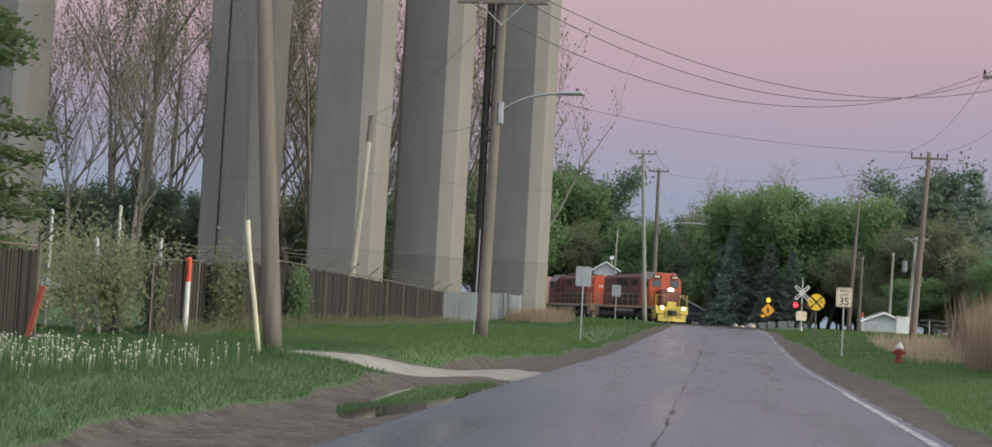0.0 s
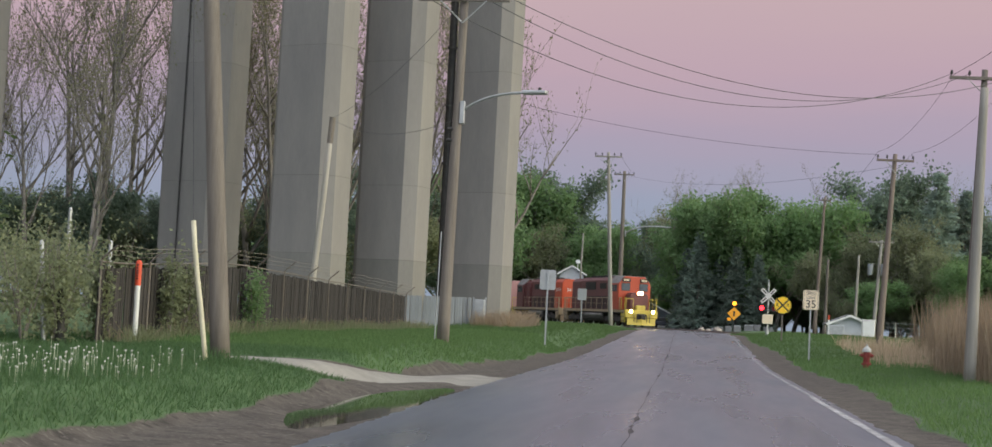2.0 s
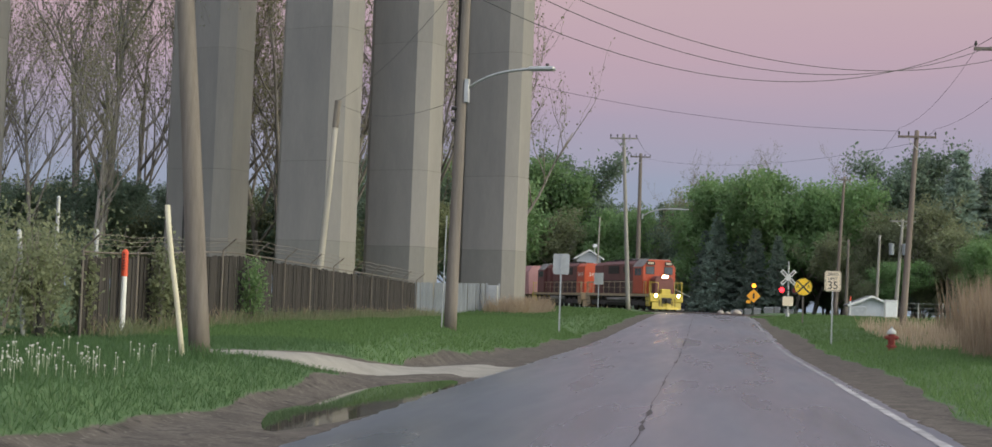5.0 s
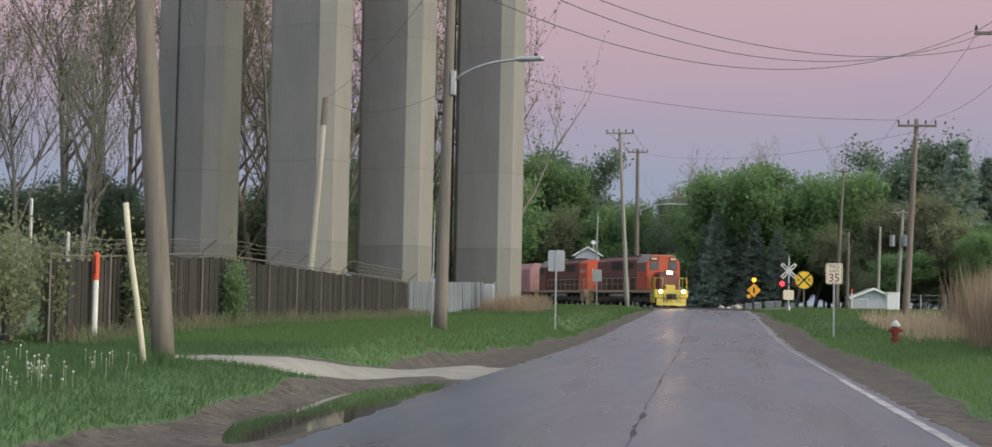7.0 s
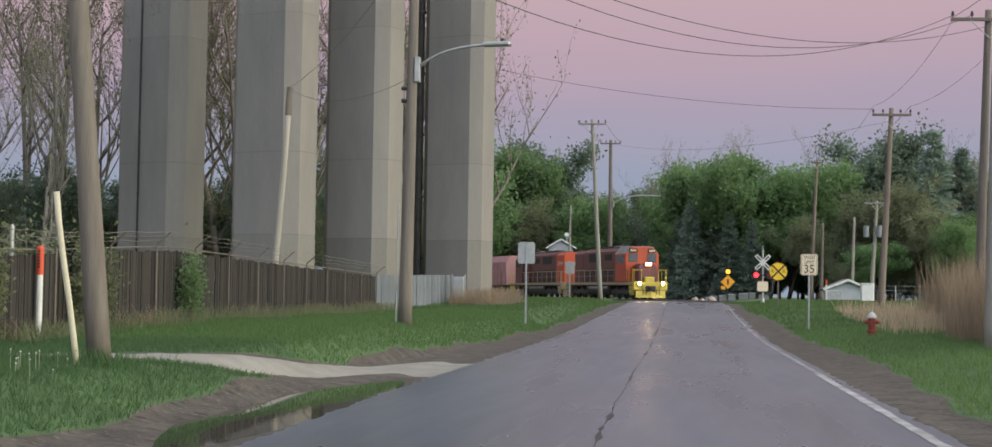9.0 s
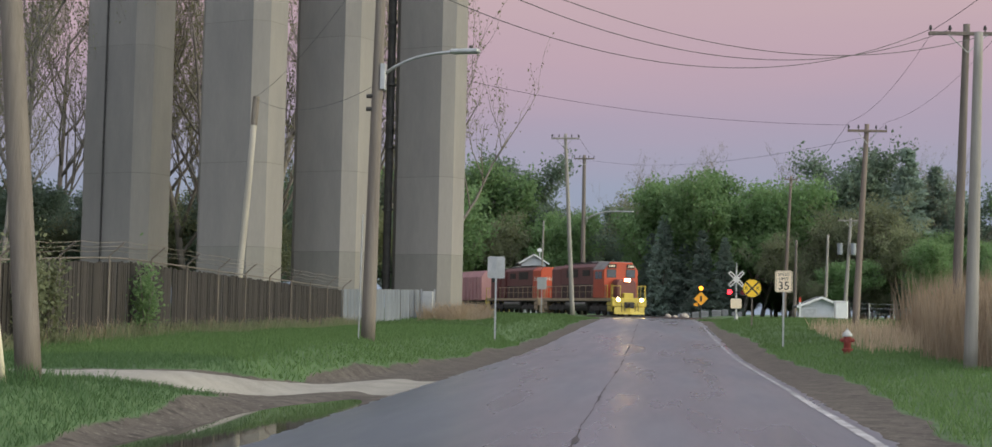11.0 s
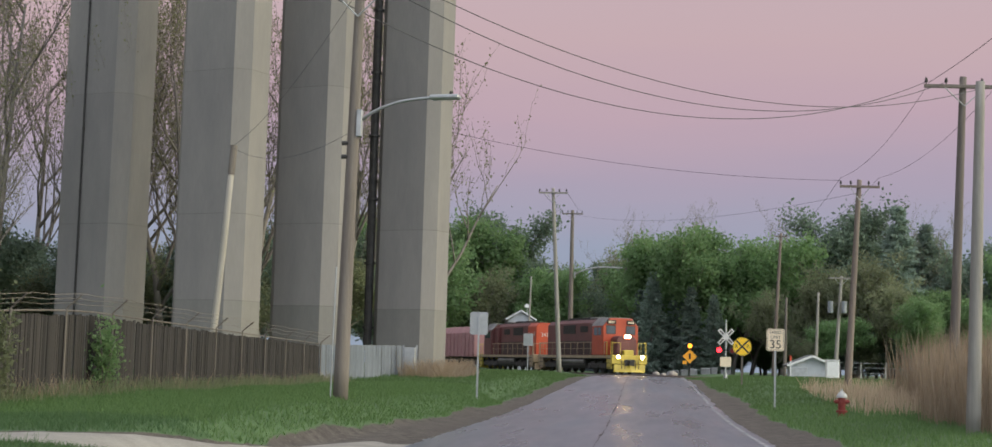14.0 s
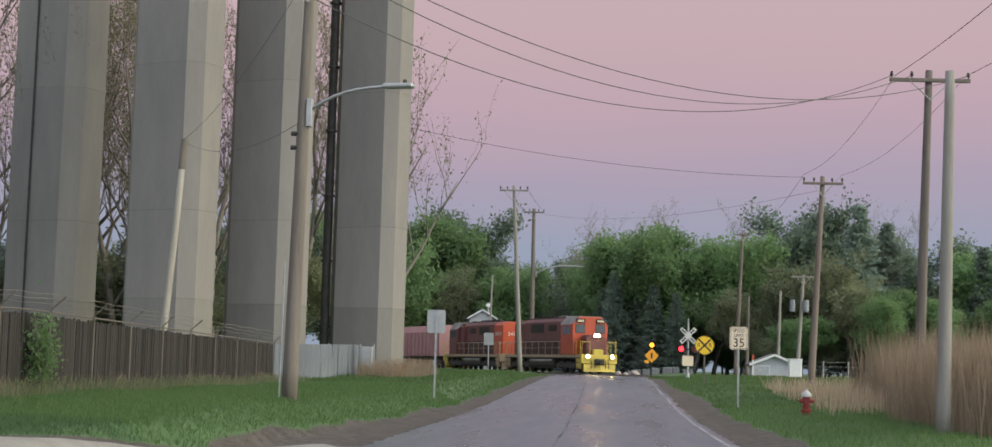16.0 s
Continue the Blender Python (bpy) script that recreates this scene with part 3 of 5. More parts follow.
pole_b = pole(-8.62, 152.0, 15.6, (-0.06, 0), 0.26, "wood", 1.0, 0, label="utility pole with a long street lamp arm")
street_arm(pole_b, (0.3, -0.1, 9.4), (4.3, -0.7, 10.1), 0.07)
pole_d = pole(11.0, 158.0, 14.2, (0.6, 0), 0.2, "wood_new", 0.6, 0, label="far brown utility pole at the wood's edge")
pole_t = pole(14.9, 139.6, 8.9, (0.5, 0), 0.19, "wood_grey", 1.1, 0, label="utility pole with transformers", arm_z=0.2)
pole(13.2, 139.0, 7.4, (0.2, 0), 0.16, "wood_grey", label="short grey pole beside the transformer pole")
pole(10.6, 139.0, 6.9, (0.1, 0), 0.16, "wood", label="short wooden pole at the wood's edge")
pole(-13.4, 160.0, 9.6, (0.2, 0), 0.12, "wood_grey", label="thin grey pole behind the train")
for sx in (-0.45, 0.70):
    bm = bmesh.new()
    rod(bm, (sx, -0.3, 5.7), (sx, -0.3, 6.7), 0.24, seg=14)
    part("transformer", bev(bm, 0.03), M["can"], pole_t, "grey transformer can")
tilted = thing("leaning_pole", pose(-15.6, 58.0, ground_z(-15.6, 58.0)), "bare leaning grey timber pole before a pier", "pole")
bm = bmesh.new()
tube(bm, [(0, 0, 0), (0.12, 0, 1.8), (0.35, 0, 5), (0.55, 0, 8.2)], [0.13, 0.125, 0.115, 0.10], 12)
part("pole", bm, M["wood_pale"], tilted, smooth=True)
bm = bmesh.new()
rod(bm, (0.49, 0, 7.2), (0.556, 0, 8.25), 0.125, seg=12)
part("dark_tip", bm, M["wood"], tilted)


def wire(p, q, sag, r, label, n=24):
    p, q = Vector(p), Vector(q)
    bm = bmesh.new()
    pts = [p.lerp(q, i / n) - Vector((0, 0, 4 * sag * (i / n) * (1 - i / n))) for i in range(n + 1)]
    c = p.copy()
    tube(bm, [v - c for v in pts], [r] * (n + 1), 5)
    ob = part("overhead_wire", bm, M["wire"])
    ob.location = c
    return tagged(ob, label, "overhead wire", "overhead wires")


LA = (-6.70, 38.5, 9.85)
FA = (9.86, 56.6, 11.15)
for dx, ex, sag in ((-1.15, -1.2, 2.05), (0.45, -0.55, 1.8), (1.15, 1.2, 1.65)):
    wire((LA[0] + dx, LA[1], LA[2]), (FA[0] + ex, FA[1], FA[2]), sag, 0.012, "dark sagging power line across the road")
wire((-14.0, 76.0, 13.3), (8.55, 79.8, 10.75), 0.75, 0.010, "thin telephone line across the road")
for dx in (-0.9, 0.9):
    wire((9.45 + dx, 79.8, 10.9), (9.9 + dx * 1.25, 56.6, 11.15), 0.55, 0.007, "power line along the road")
    wire((9.9 + dx * 1.25, 56.6, 11.15), (9.5 + dx * 1.25, 0.0, 11.0), 1.2, 0.010, "power line along the road")
    wire((-8.7 + dx, 151.8, 16.4), (-7.7 + dx, 112.3, 13.95), 0.2, 0.012, "power line beside the railway")
    wire((9.45 + dx, 79.8, 10.9), (11.6 + dx * 0.6, 157.8, 15.0), 1.0, 0.009, "power line along the road")
wire((9.45, 80, 8.8), (14.8, 139.5, 9.9), 1.0, 0.009, "thin service line along the road")
wire((-8.9, 151.8, 16.2), (9.45, 80, 10.2), 1.0, 0.008, "thin service line across the road")
wire((-6.78, 38.6, 6.5), (-15.1, 57.9, 8.9), 0.5, 0.006, "thin service line to the leaning pole")
wire((-15.1, 57.9, 8.9), (-6.78, 38.6, 9.6), 0.4, 0.006, "thin service line to the leaning pole")

# guy guard of the near pole
guard = thing("guy_guard", pose(-6.86, 19.6, ground_z(-6.86, 19.6)), "bent cream plastic guy wire guard in the grass", "guy guard")
bm = bmesh.new()
tube(bm, [(0.0, 0, -0.05), (-0.06, 0, 0.35), (-0.13, 0, 0.8), (-0.21, 0, 1.25), (-0.27, 0, 1.65), (-0.31, 0, 2.0)], [0.036] * 6, 10)
part("guard", bm, M["cream"], guard, smooth=True)
bm = bmesh.new()
tube(bm, [(-0.31, 0, 1.98), (-0.62, 0.25, 5.5), (-0.88, 0.55, 9.4)], [0.004] * 3, 5)
part("guy_wire", bm, M["wire"], guard)


# ---- signs ----
def sign_post(parent, h, r=0.03, material="galv"):
    bm = bmesh.new()
    box(bm, -r, r, -r * 0.55, r * 0.55, -0.2, h)
    part("post", bm, M[material], parent)


def plate(name, w, h, t, cx, cz, y, material, parent, label="", round_=0.035):
    bm = box(bmesh.new(), cx - w / 2, cx + w / 2, y, y + t, cz - h / 2, cz + h / 2)
    e = [k for k in bm.edges if abs(k.verts[0].co.y - k.verts[1].co.y) > t * 0.5]
    bmesh.ops.bevel(bm, geom=e, offset=round_, segments=4, affect="EDGES")
    return part(name, bm, M[material], parent, label)


FACE = pose(0, 0, 0, 90, 0, 0)


def speed_sign():
    x, y = 4.07, 59.5
    z = ground_z(x, y)
    s = thing("speed_limit_sign", pose(x, y, z), "black on white speed limit sign on a steel post", "road sign")
    sign_post(s, 2.25)
    cz = 2.60 - z
    p = plate("sign_plate", 0.61, 0.762, 0.01, 0, cz, -0.05, "sign_white_warm", s, "white reflective plate")
    bm = bmesh.new()
    for a in ((-0.275, 0.275, 0.34, 0.352), (-0.275, 0.275, -0.352, -0.34), (-0.275, -0.263, -0.352, 0.352), (0.263, 0.275, -0.352, 0.352)):
        box(bm, a[0], a[1], -0.054, -0.049, cz + a[2], cz + a[3])
    part("border", bm, M["ink"], p)
    text("letters", "SPEED", 0.15, pose(0, -0.054, cz + 0.245, 90), M["ink"], p)
    text("letters", "LIMIT", 0.15, pose(0, -0.054, cz + 0.085, 90), M["ink"], p)
    text("numerals", "35", 0.42, pose(0, -0.054, cz - 0.17, 90), M["ink"], p)


speed_sign()


def disc(bm, r, y0, y1, cx=0, cz=0, seg=32):
    return rod(bm, (cx, y0, cz), (cx, y1, cz), r, seg=seg)


def rail_warning():
    x, y = 4.07, 81.8
    z = ground_z(x, y)
    s = thing("railroad_warning_sign", pose(x, y, z), "round yellow railroad advance warning sign on a post", "road sign")
    sign_post(s, 2.3, 0.04, "wood")
    cz = 2.71 - z
    p = part("sign_plate", disc(bmesh.new(), 0.457, -0.06, -0.05, 0, cz), M["sign_yellow"], s, "round yellow plate")
    bm = bmesh.new()
    for i in range(40):
        a, b = 2 * math.pi * i / 40, 2 * math.pi * (i + 1) / 40
        vs = [bm.verts.new((r * math.sin(k), -0.064, cz + r * math.cos(k))) for r, k in ((0.43, a), (0.445, a), (0.445, b), (0.43, b))]
        bm.faces.new(vs)
    part("border", bm, M["ink"], p)
    bm = bmesh.new()
    for a in (45, -45):
        box(bm, -0.43, 0.43, -0.065, -0.061, -0.04, 0.04, pose(0, 0, cz, 0, a, 0) @ pose(0, -0.0005 * a / 45, 0))
    part("cross", bm, M["ink"], p)
    for sx in (-0.28, 0.28):
        text("letter", "R", 0.26, pose(sx, -0.064, cz, 90), M["ink"], p)


rail_warning()


def crossbuck():
    x, y = 3.97, 99.0
    z = ground_z(x, y)
    s = thing("crossing_signal", pose(x, y, z), "railroad crossing mast with white crossbuck and lit red flashers", "crossing signal")
    bm = bmesh.new()
    rod(bm, (0, 0, 0), (0, 0, 3.35), 0.055, seg=12)
    rod(bm, (0, 0, 0), (0, 0, 0.35), 0.14, 0.10, 12)
    part("mast", bm, M["galv"], s)
    cz = 3.55 - z
    bm = bmesh.new()
    rod(bm, (0, 0, 3.35), (0, 0, 3.6), 0.03, seg=8)
    part("finial", bm, M["galv"], s)
    for a in (45, -45):
        p = part("crossbuck_blade", bx(-0.61, 0.61, -0.08 - 0.006 * (a > 0), -0.07 - 0.006 * (a > 0), -0.114, 0.114), M["number_white"], s, "white crossbuck blade")
        p.matrix_basis = pose(0, 0, cz, 0, a, 0)
        bm = bmesh.new()
        for c in (-0.36, 0.36):
            box(bm, c - 0.16, c + 0.16, -0.0935, -0.0885, -0.05, 0.05)
        part("lettering", bm, M["joint"], p)
    lz = 2.75 - z
    bm = bmesh.new()
    rod(bm, (-0.5, -0.05, lz), (0.5, -0.05, lz), 0.03, seg=8)
    part("flasher_arm", bm, M["steel_dark"], s)
    for sx, lit in ((-0.40, True), (0.40, False)):
        b = part("flasher_background", disc(bmesh.new(), 0.25, -0.10, -0.09, sx, lz, 24), M["black"], s)
        part("lens", disc(bmesh.new(), 0.15, -0.14, -0.10, sx, lz, 20), M["red_lit" if lit else "red_off"], b, "lit red lens" if lit else "dim red lens")
        bm = bmesh.new()
        for i in range(10):
            t0, t1 = math.pi * i / 10, math.pi * (i + 1) / 10
            vs = [bm.verts.new((sx + 0.16 * math.cos(k), d, lz + 0.16 * math.sin(k))) for k, d in ((t0, -0.1), (t1, -0.1), (t1, -0.36), (t0, -0.36))]
            bm.faces.new(vs)
        part("hood", bm, M["black"], b)
    plate("notice_plate", 0.66, 0.60, 0.012, 0.0, 2.05 - z, -0.09, "sign_white_warm", s, "square pale notice plate")


crossbuck()


def beacon_sign():
    x, y = 2.65, 146.0
    z = ground_z(x, y)
    s = thing("warning_sign", pose(x, y, z), "yellow diamond warning sign below an amber beacon", "road sign")
    sign_post(s, 2.7, 0.05, "steel_dark")
    cz = 2.75 - z
    p = part("diamond_plate", bx(-0.46, 0.46, -0.08, -0.07, -0.46, 0.46), M["sign_orange"], s)
    p.matrix_basis = pose(0, 0, cz, 0, 45, 0)
    bm = bmesh.new()
    box(bm, -0.08, 0.08, -0.088, -0.083, -0.25, 0.25, pose(0, 0, 0, 0, -45, 0))
    part("symbol", bm, M["ink"], p)
    q = part("beacon_housing", disc(bmesh.new(), 0.30, -0.15, 0.1, 0, cz + 0.95, 20), M["black"], s)
    part("lens", disc(bmesh.new(), 0.20, -0.19, -0.15, 0, cz + 0.95, 20), M["amber_lit"], q, "lit amber lens")
    plate("small_plate", 0.4, 0.3, 0.01, -0.45, cz - 0.55, -0.08, "sign_orange", s)


beacon_sign()


def backed_sign(x, y, topz, w, h, rail=0.03):
    z = ground_z(x, y)
    s = thing("road_sign", pose(x, y, z, 0, 0, 4), "grey back of a rectangular road sign on a post", "road sign", "signs facing the other way")
    sign_post(s, topz - z, rail)
    plate("sign_plate", w, h, 0.01, 0, topz - z - h / 2, 0.03, "sign_back", s, "bare aluminium back")


backed_sign(-5.95, 56.6, 3.22, 0.60, 0.76)
backed_sign(-9.05, 111.0, 3.70, 0.66, 0.85, 0.04)

marker = thing("marker_post", pose(-11.4, 28.6, ground_z(-11.4, 28.6)), "white pipeline marker post with a red top", "marker post")
hm = 2.13 - ground_z(-11.4, 28.6)
bm = bmesh.new()
rod(bm, (0, 0, -0.1), (0, 0, hm - 0.52), 0.055, seg=16)
part("post", bm, M["white_paint"], marker, smooth=False)
bm = bmesh.new()
rod(bm, (0, 0, hm - 0.52), (0, 0, hm - 0.05), 0.062, seg=16)
rod(bm, (0, 0, hm - 0.05), (0, 0, hm), 0.062, 0.03, 16)
part("cap", bm, M["red_paint"], marker, "red cap with small dark lettering")
bm = bmesh.new()
for k in range(6):
    box(bm, -0.02, 0.02, -0.066, -0.060, hm - 0.12 - 0.055 * k, hm - 0.085 - 0.055 * k)
part("lettering", bm, M["ink"], marker)


def hydrant():
    x, y = 5.60, 53.0
    s = thing("fire_hydrant", pose(x, y, ground_z(x, y) + 0.06), "red fire hydrant with a white bonnet in the grass", "fire hydrant")
    bm = bmesh.new()
    tube(bm, [(0, 0, -0.1), (0, 0, 0.05), (0, 0, 0.06), (0, 0, 0.12), (0, 0, 0.13), (0, 0, 0.5)], [0.12, 0.12, 0.17, 0.17, 0.11, 0.115], 16)
    part("barrel", bm, M["hydrant_red"], s, smooth=False)
    bm = bmesh.new()
    tube(bm, [(0, 0, 0.5), (0, 0, 0.54), (0, 0, 0.6), (0, 0, 0.67), (0, 0, 0.7), (0, 0, 0.76)], [0.16, 0.16, 0.135, 0.07, 0.035, 0.035], 16)
    part("bonnet", bm, M["bonnet"], s, "white domed bonnet")
    for d in ((-1, 0), (1, 0), (0, -1)):
        bm = bmesh.new()
        r = 0.065 if d[0] else 0.085
        rod(bm, (0.1 * d[0], 0.1 * d[1], 0.38), (0.2 * d[0], 0.2 * d[1], 0.38), r, seg=12)
        rod(bm, (0.2 * d[0], 0.2 * d[1], 0.38), (0.24 * d[0], 0.24 * d[1], 0.38), r * 0.45, seg=6)
        part("nozzle", bm, M["hydrant_red"], s)


hydrant()


# ---- railway ----
def track_points():
    """The rails' middle: x, y and heading, by the distance run from where the leading coupler starts."""
    def turn(s):
        return 25 + 0.3 * s if 0 < s < 10 else (25 + 0.05 * s if s <= 0 else min(28 + 1.3 * (s - 10), 86))
    x, y, out = -5.35, 131.5, {}
    px, py = x, y
    for i in range(0, 700):
        s = i * 0.1
        out[round(s, 1)] = (px, py, turn(s))
        a = radians(turn(s))
        px, py = px + 0.1 * math.sin(a), py - 0.1 * math.cos(a)
    px, py = x, y
    for i in range(0, 900):
        s = -i * 0.1
        out[round(s, 1)] = (px, py, turn(s))
        a = radians(turn(s))
        px, py = px - 0.1 * math.sin(a), py + 0.1 * math.cos(a)
    return out


TRACK = track_points()
RAIL_Z = 1.06


def on_track(s):
    lo = math.floor(s * 10) / 10
    f = (s - lo) * 10
    a, b = TRACK[round(lo, 1)], TRACK[round(lo + 0.1, 1)]
    return [a[k] + (b[k] - a[k]) * f for k in range(3)]


def ride(front, length):
    """The pose of a vehicle whose leading end stands at front, carried on two points of the track."""
    a, b = on_track(front - 0.2 * length), on_track(front - 0.8 * length)
    d = Vector((a[0] - b[0], a[1] - b[1], 0)).normalized()
    p = Vector((a[0], a[1], 0)) + d * 0.2 * length
    return pose(p.x, p.y, RAIL_Z, 0, 0, math.degrees(math.atan2(d.y, d.x)))


def railway():
    prof = ((-2.6, -0.45), (-1.6, -0.12), (1.6, -0.12), (2.6, -0.45))
    ss = [k for k in range(-88, 69)]
    vs, fs = [], []
    for s in ss:
        x, y, a = on_track(float(s))
        a = radians(a)
        nx, ny = math.cos(a), math.sin(a)
        vs += [(x + nx * o, y + ny * o, RAIL_Z + z) for o, z in prof]
    for i in range(len(ss) - 1):
        for j in range(3):
            k = i * 4 + j
            fs.append((k, k + 1, k + 5, k + 4))
    tagged(new("railway_bed", mesh_from("railway_bed", vs, fs, M["ballast"])), "grey crushed stone railway bed", "railway bed", kind="structure")
    for side in (-0.755, 0.755):
        bm = bmesh.new()
        last = None
        for s in ss:
            x, y, a = on_track(float(s))
            a = radians(a)
            nx, ny = math.cos(a), math.sin(a)
            ring = [bm.verts.new((x + nx * (side + o), y + ny * (side + o), RAIL_Z + z)) for o, z in ((-0.04, -0.15), (0.04, -0.15), (0.04, 0), (-0.04, 0))]
            if last:
                for i in range(4):
                    bm.faces.new((last[i], last[(i + 1) % 4], ring[(i + 1) % 4], ring[i]))
            last = ring
        tagged(part("rail", bm, M["rail"]), "worn steel rail", "rail", "rails", "structure")


railway()


def loco(name, m, number, lights, label):
    """A hood-unit diesel locomotive; x runs ahead from its rear, 0 at the front coupler."""
    t = thing(name, m, label, "locomotive", "locomotives of the train")
    L = 17.6
    part("frame", bx(-L + 0.7, -0.9, -1.45, 1.45, 1.12, 1.42, 0.03), M["black"], t)
    for s in (-1, 1):
        part("sill_stripe", bx(-L + 0.75, -0.95, s * 1.452 - 0.012, s * 1.452 + 0.012, 1.2, 1.41), M["loco_gold"], t, "dull gold sill")
    bm = prism([(-1.2, 0.35), (-1.35, 0.6), (-1.35, 1.1), (1.35, 1.1), (1.35, 0.6), (1.2, 0.35)], -11.6, -6.4)
    part("fuel_tank", bm, M["black"], t)
    for s in (-1, 1):
        part("air_reservoir", rod(bmesh.new(), (-11.3, s * 1.28, 0.93), (-6.7, s * 1.28, 0.93), 0.17, seg=12), M["loco_grey"], t, "grey air reservoir")
    for cx in (-3.9, -L + 3.9):
        tr = part("truck", bx(cx - 2.0, cx + 2.0, -1.12, 1.12, 0.55, 0.95, 0.06), M["black"], t)
        for s in (-1, 1):
            bm = bx(cx - 2.1, cx + 2.1, s * 1.2 - 0.1, s * 1.2 + 0.1, 0.38, 0.78, 0.04)
            part("side_frame", bm, M["black"], tr)
        for ax in (-1.55, 0, 1.55):
            for s in (-1, 1):
                part("wheel", rod(bmesh.new(), (cx + ax, s * 0.70, 0.51), (cx + ax, s * 0.84, 0.51), 0.51, seg=24), M["black"], tr)
                part("axle_box", bev(rod(bmesh.new(), (cx + ax, s * 1.25, 0.51), (cx + ax, s * 1.36, 0.51), 0.19, seg=10), 0.02), M["steel_dark"], tr)
            part("axle", rod(bmesh.new(), (cx + ax, -0.9, 0.51), (cx + ax, 0.9, 0.51), 0.1, seg=8), M["black"], tr)
            for s in (-1, 1):
                part("spring", rod(bmesh.new(), (cx + ax + 0.75, s * 1.18, 0.78), (cx + ax + 0.75, s * 1.18, 1.08), 0.12, seg=10), M["black"], tr)
    # long hood with doors, grilles and roof gear
    hood = part("long_hood", bev(prism([(-0.92, 1.42), (-0.92, 4.05), (-0.62, 4.33), (0.62, 4.33), (0.92, 4.05), (0.92, 1.42)], -L + 3.75, -5.2), 0.03), M["loco_red"], t, "sooty dark red hood")
    endm = part("hood_end", bev(prism([(-0.94, 1.42), (-0.94, 3.97), (-0.63, 4.28), (0.63, 4.28), (0.94, 3.97), (0.94, 1.42)], -L + 1.5, -L + 3.8), 0.03), M["loco_orange" if number else "loco_red"], t, "orange hood end" if number else "dark red hood end")
    for s in (-1, 1):
        for k in range(8):
            x = -L + 4.0 + k * 0.95
            # lower doors coloured darker than the hood above them
            part("hood_door", bx(x, x + 0.84, s * 0.935 - 0.012, s * 0.935 + 0.012, 1.48, 2.62, 0.005), M["loco_dark"], hood, "near-black lower hood door")
        for x0, x1, z0, z1 in ((-L + 5.2, -L + 7.9, 3.2, 3.9), (-L + 9.0, -L + 10.6, 3.3, 3.8)):
            g = part("radiator_grille", bx(x0, x1, s * 0.94 - 0.012, s * 0.94 + 0.012, z0, z1), M["black"], hood, "dark grille")
            bm = bmesh.new()
            for k in range(9):
                z = z0 + (z1 - z0) * (k + 0.5) / 9
                box(bm, x0, x1, s * 0.955 - 0.012, s * 0.955 + 0.012, z - 0.015, z + 0.015)
            part("louvre", bm, M["steel_dark"], g)
    for x in (-L + 5.6, -L + 7.2):
        bm = bmesh.new()
        rod(bm, (x, 0, 4.36), (x, 0, 4.52), 0.55, seg=20)
        part("fan", bm, M["black"], hood)
    part("roof_walk", bx(-L + 3.6, -5.4, -0.6, 0.6, 4.32, 4.40, 0.02), M["black"], hood)
    part("exhaust", bx(-9.4, -8.2, -0.25, 0.25, 4.36, 4.55, 0.02), M["black"], hood)
    part("roof_box", bx(-7.6, -6.2, -0.5, 0.5, 4.36, 4.52, 0.03), M["loco_grey"], hood)
    # cab
    cab = part("cab", bev(prism([(-1.5, 1.42), (-1.5, 3.72), (-0.95, 4.36), (0.95, 4.36), (1.5, 3.72), (1.5, 1.42)], -4.75, -2.45), 0.04), M["loco_red" if number else "loco_orange"], t, "sooty red cab" if number else "orange cab")
    part("cab_roof", bev(prism([(-1.52, 3.73), (-0.96, 4.40), (0.96, 4.40), (1.52, 3.73), (0.9, 4.28), (-0.9, 4.28)], -4.85, -2.5), 0.01), M["loco_grey"], cab, "grey soot-stained roof")
    part("cab_rear_box", bx(-5.9, -4.75, -1.2, 1.2, 1.42, 4.0, 0.05), M["loco_red"], t)
    for y0, y1 in ((-1.2, -0.48), (0.48, 1.2)):
        w = part("windscreen", bx(-2.46, -2.425, y0, y1, 3.15, 3.72), M["glass"], cab, "dark windscreen")
        part("window_frame", bx(-2.455, -2.435, y0 - 0.05, y1 + 0.05, 3.09, 3.78), M["steel_dark"], cab)
        part("number_board", bx(-2.47, -2.36, y0 + 0.02, y1 + 0.05 if y1 < 0 else y1 - 0.02, 3.88, 4.2, 0.01), M["black"], cab)
        for k in range(4):
            yy = (y0 + y1) / 2 - 0.2 + 0.135 * k
            part("numeral_bar", bx(-2.362, -2.352, yy - 0.04, yy + 0.04, 3.96, 4.12), M["sign_white_warm"], cab)
    for s in (-1, 1):
        for x0, x1 in ((-4.35, -3.6), (-3.5, -2.85)):
            part("side_window", bx(x0, x1, s * 1.505 - 0.012, s * 1.505 + 0.012, 3.0, 3.6), M["glass"], cab)
    # short hood, headlight and front platform
    nose = part("short_hood", bev(prism([(-0.85, 1.42), (-0.85, 2.7), (-0.6, 2.95), (0.6, 2.95), (0.85, 2.7), (0.85, 1.42)], -2.46, -1.25), 0.06), M["loco_red"], t, "sooty dark red nose")
    part("nose_door", bx(-1.258, -1.225, -0.75, 0.15, 1.48, 2.45, 0.01), M["loco_red"], nose, "sooty dark nose door")
    hl = part("headlight_housing", bx(-1.32, -1.12, -0.3, 0.3, 2.72, 3.06, 0.03), M["loco_orange"], nose)
    for y in (-0.13, 0.13):
        bm = bmesh.new()
        rod(bm, (-1.12, y, 2.89), (-1.06, y, 2.89), 0.115, seg=16)
        part("headlight", bm, M["headlight" if lights else "glass"], hl, "blazing headlight" if lights else "unlit headlight")
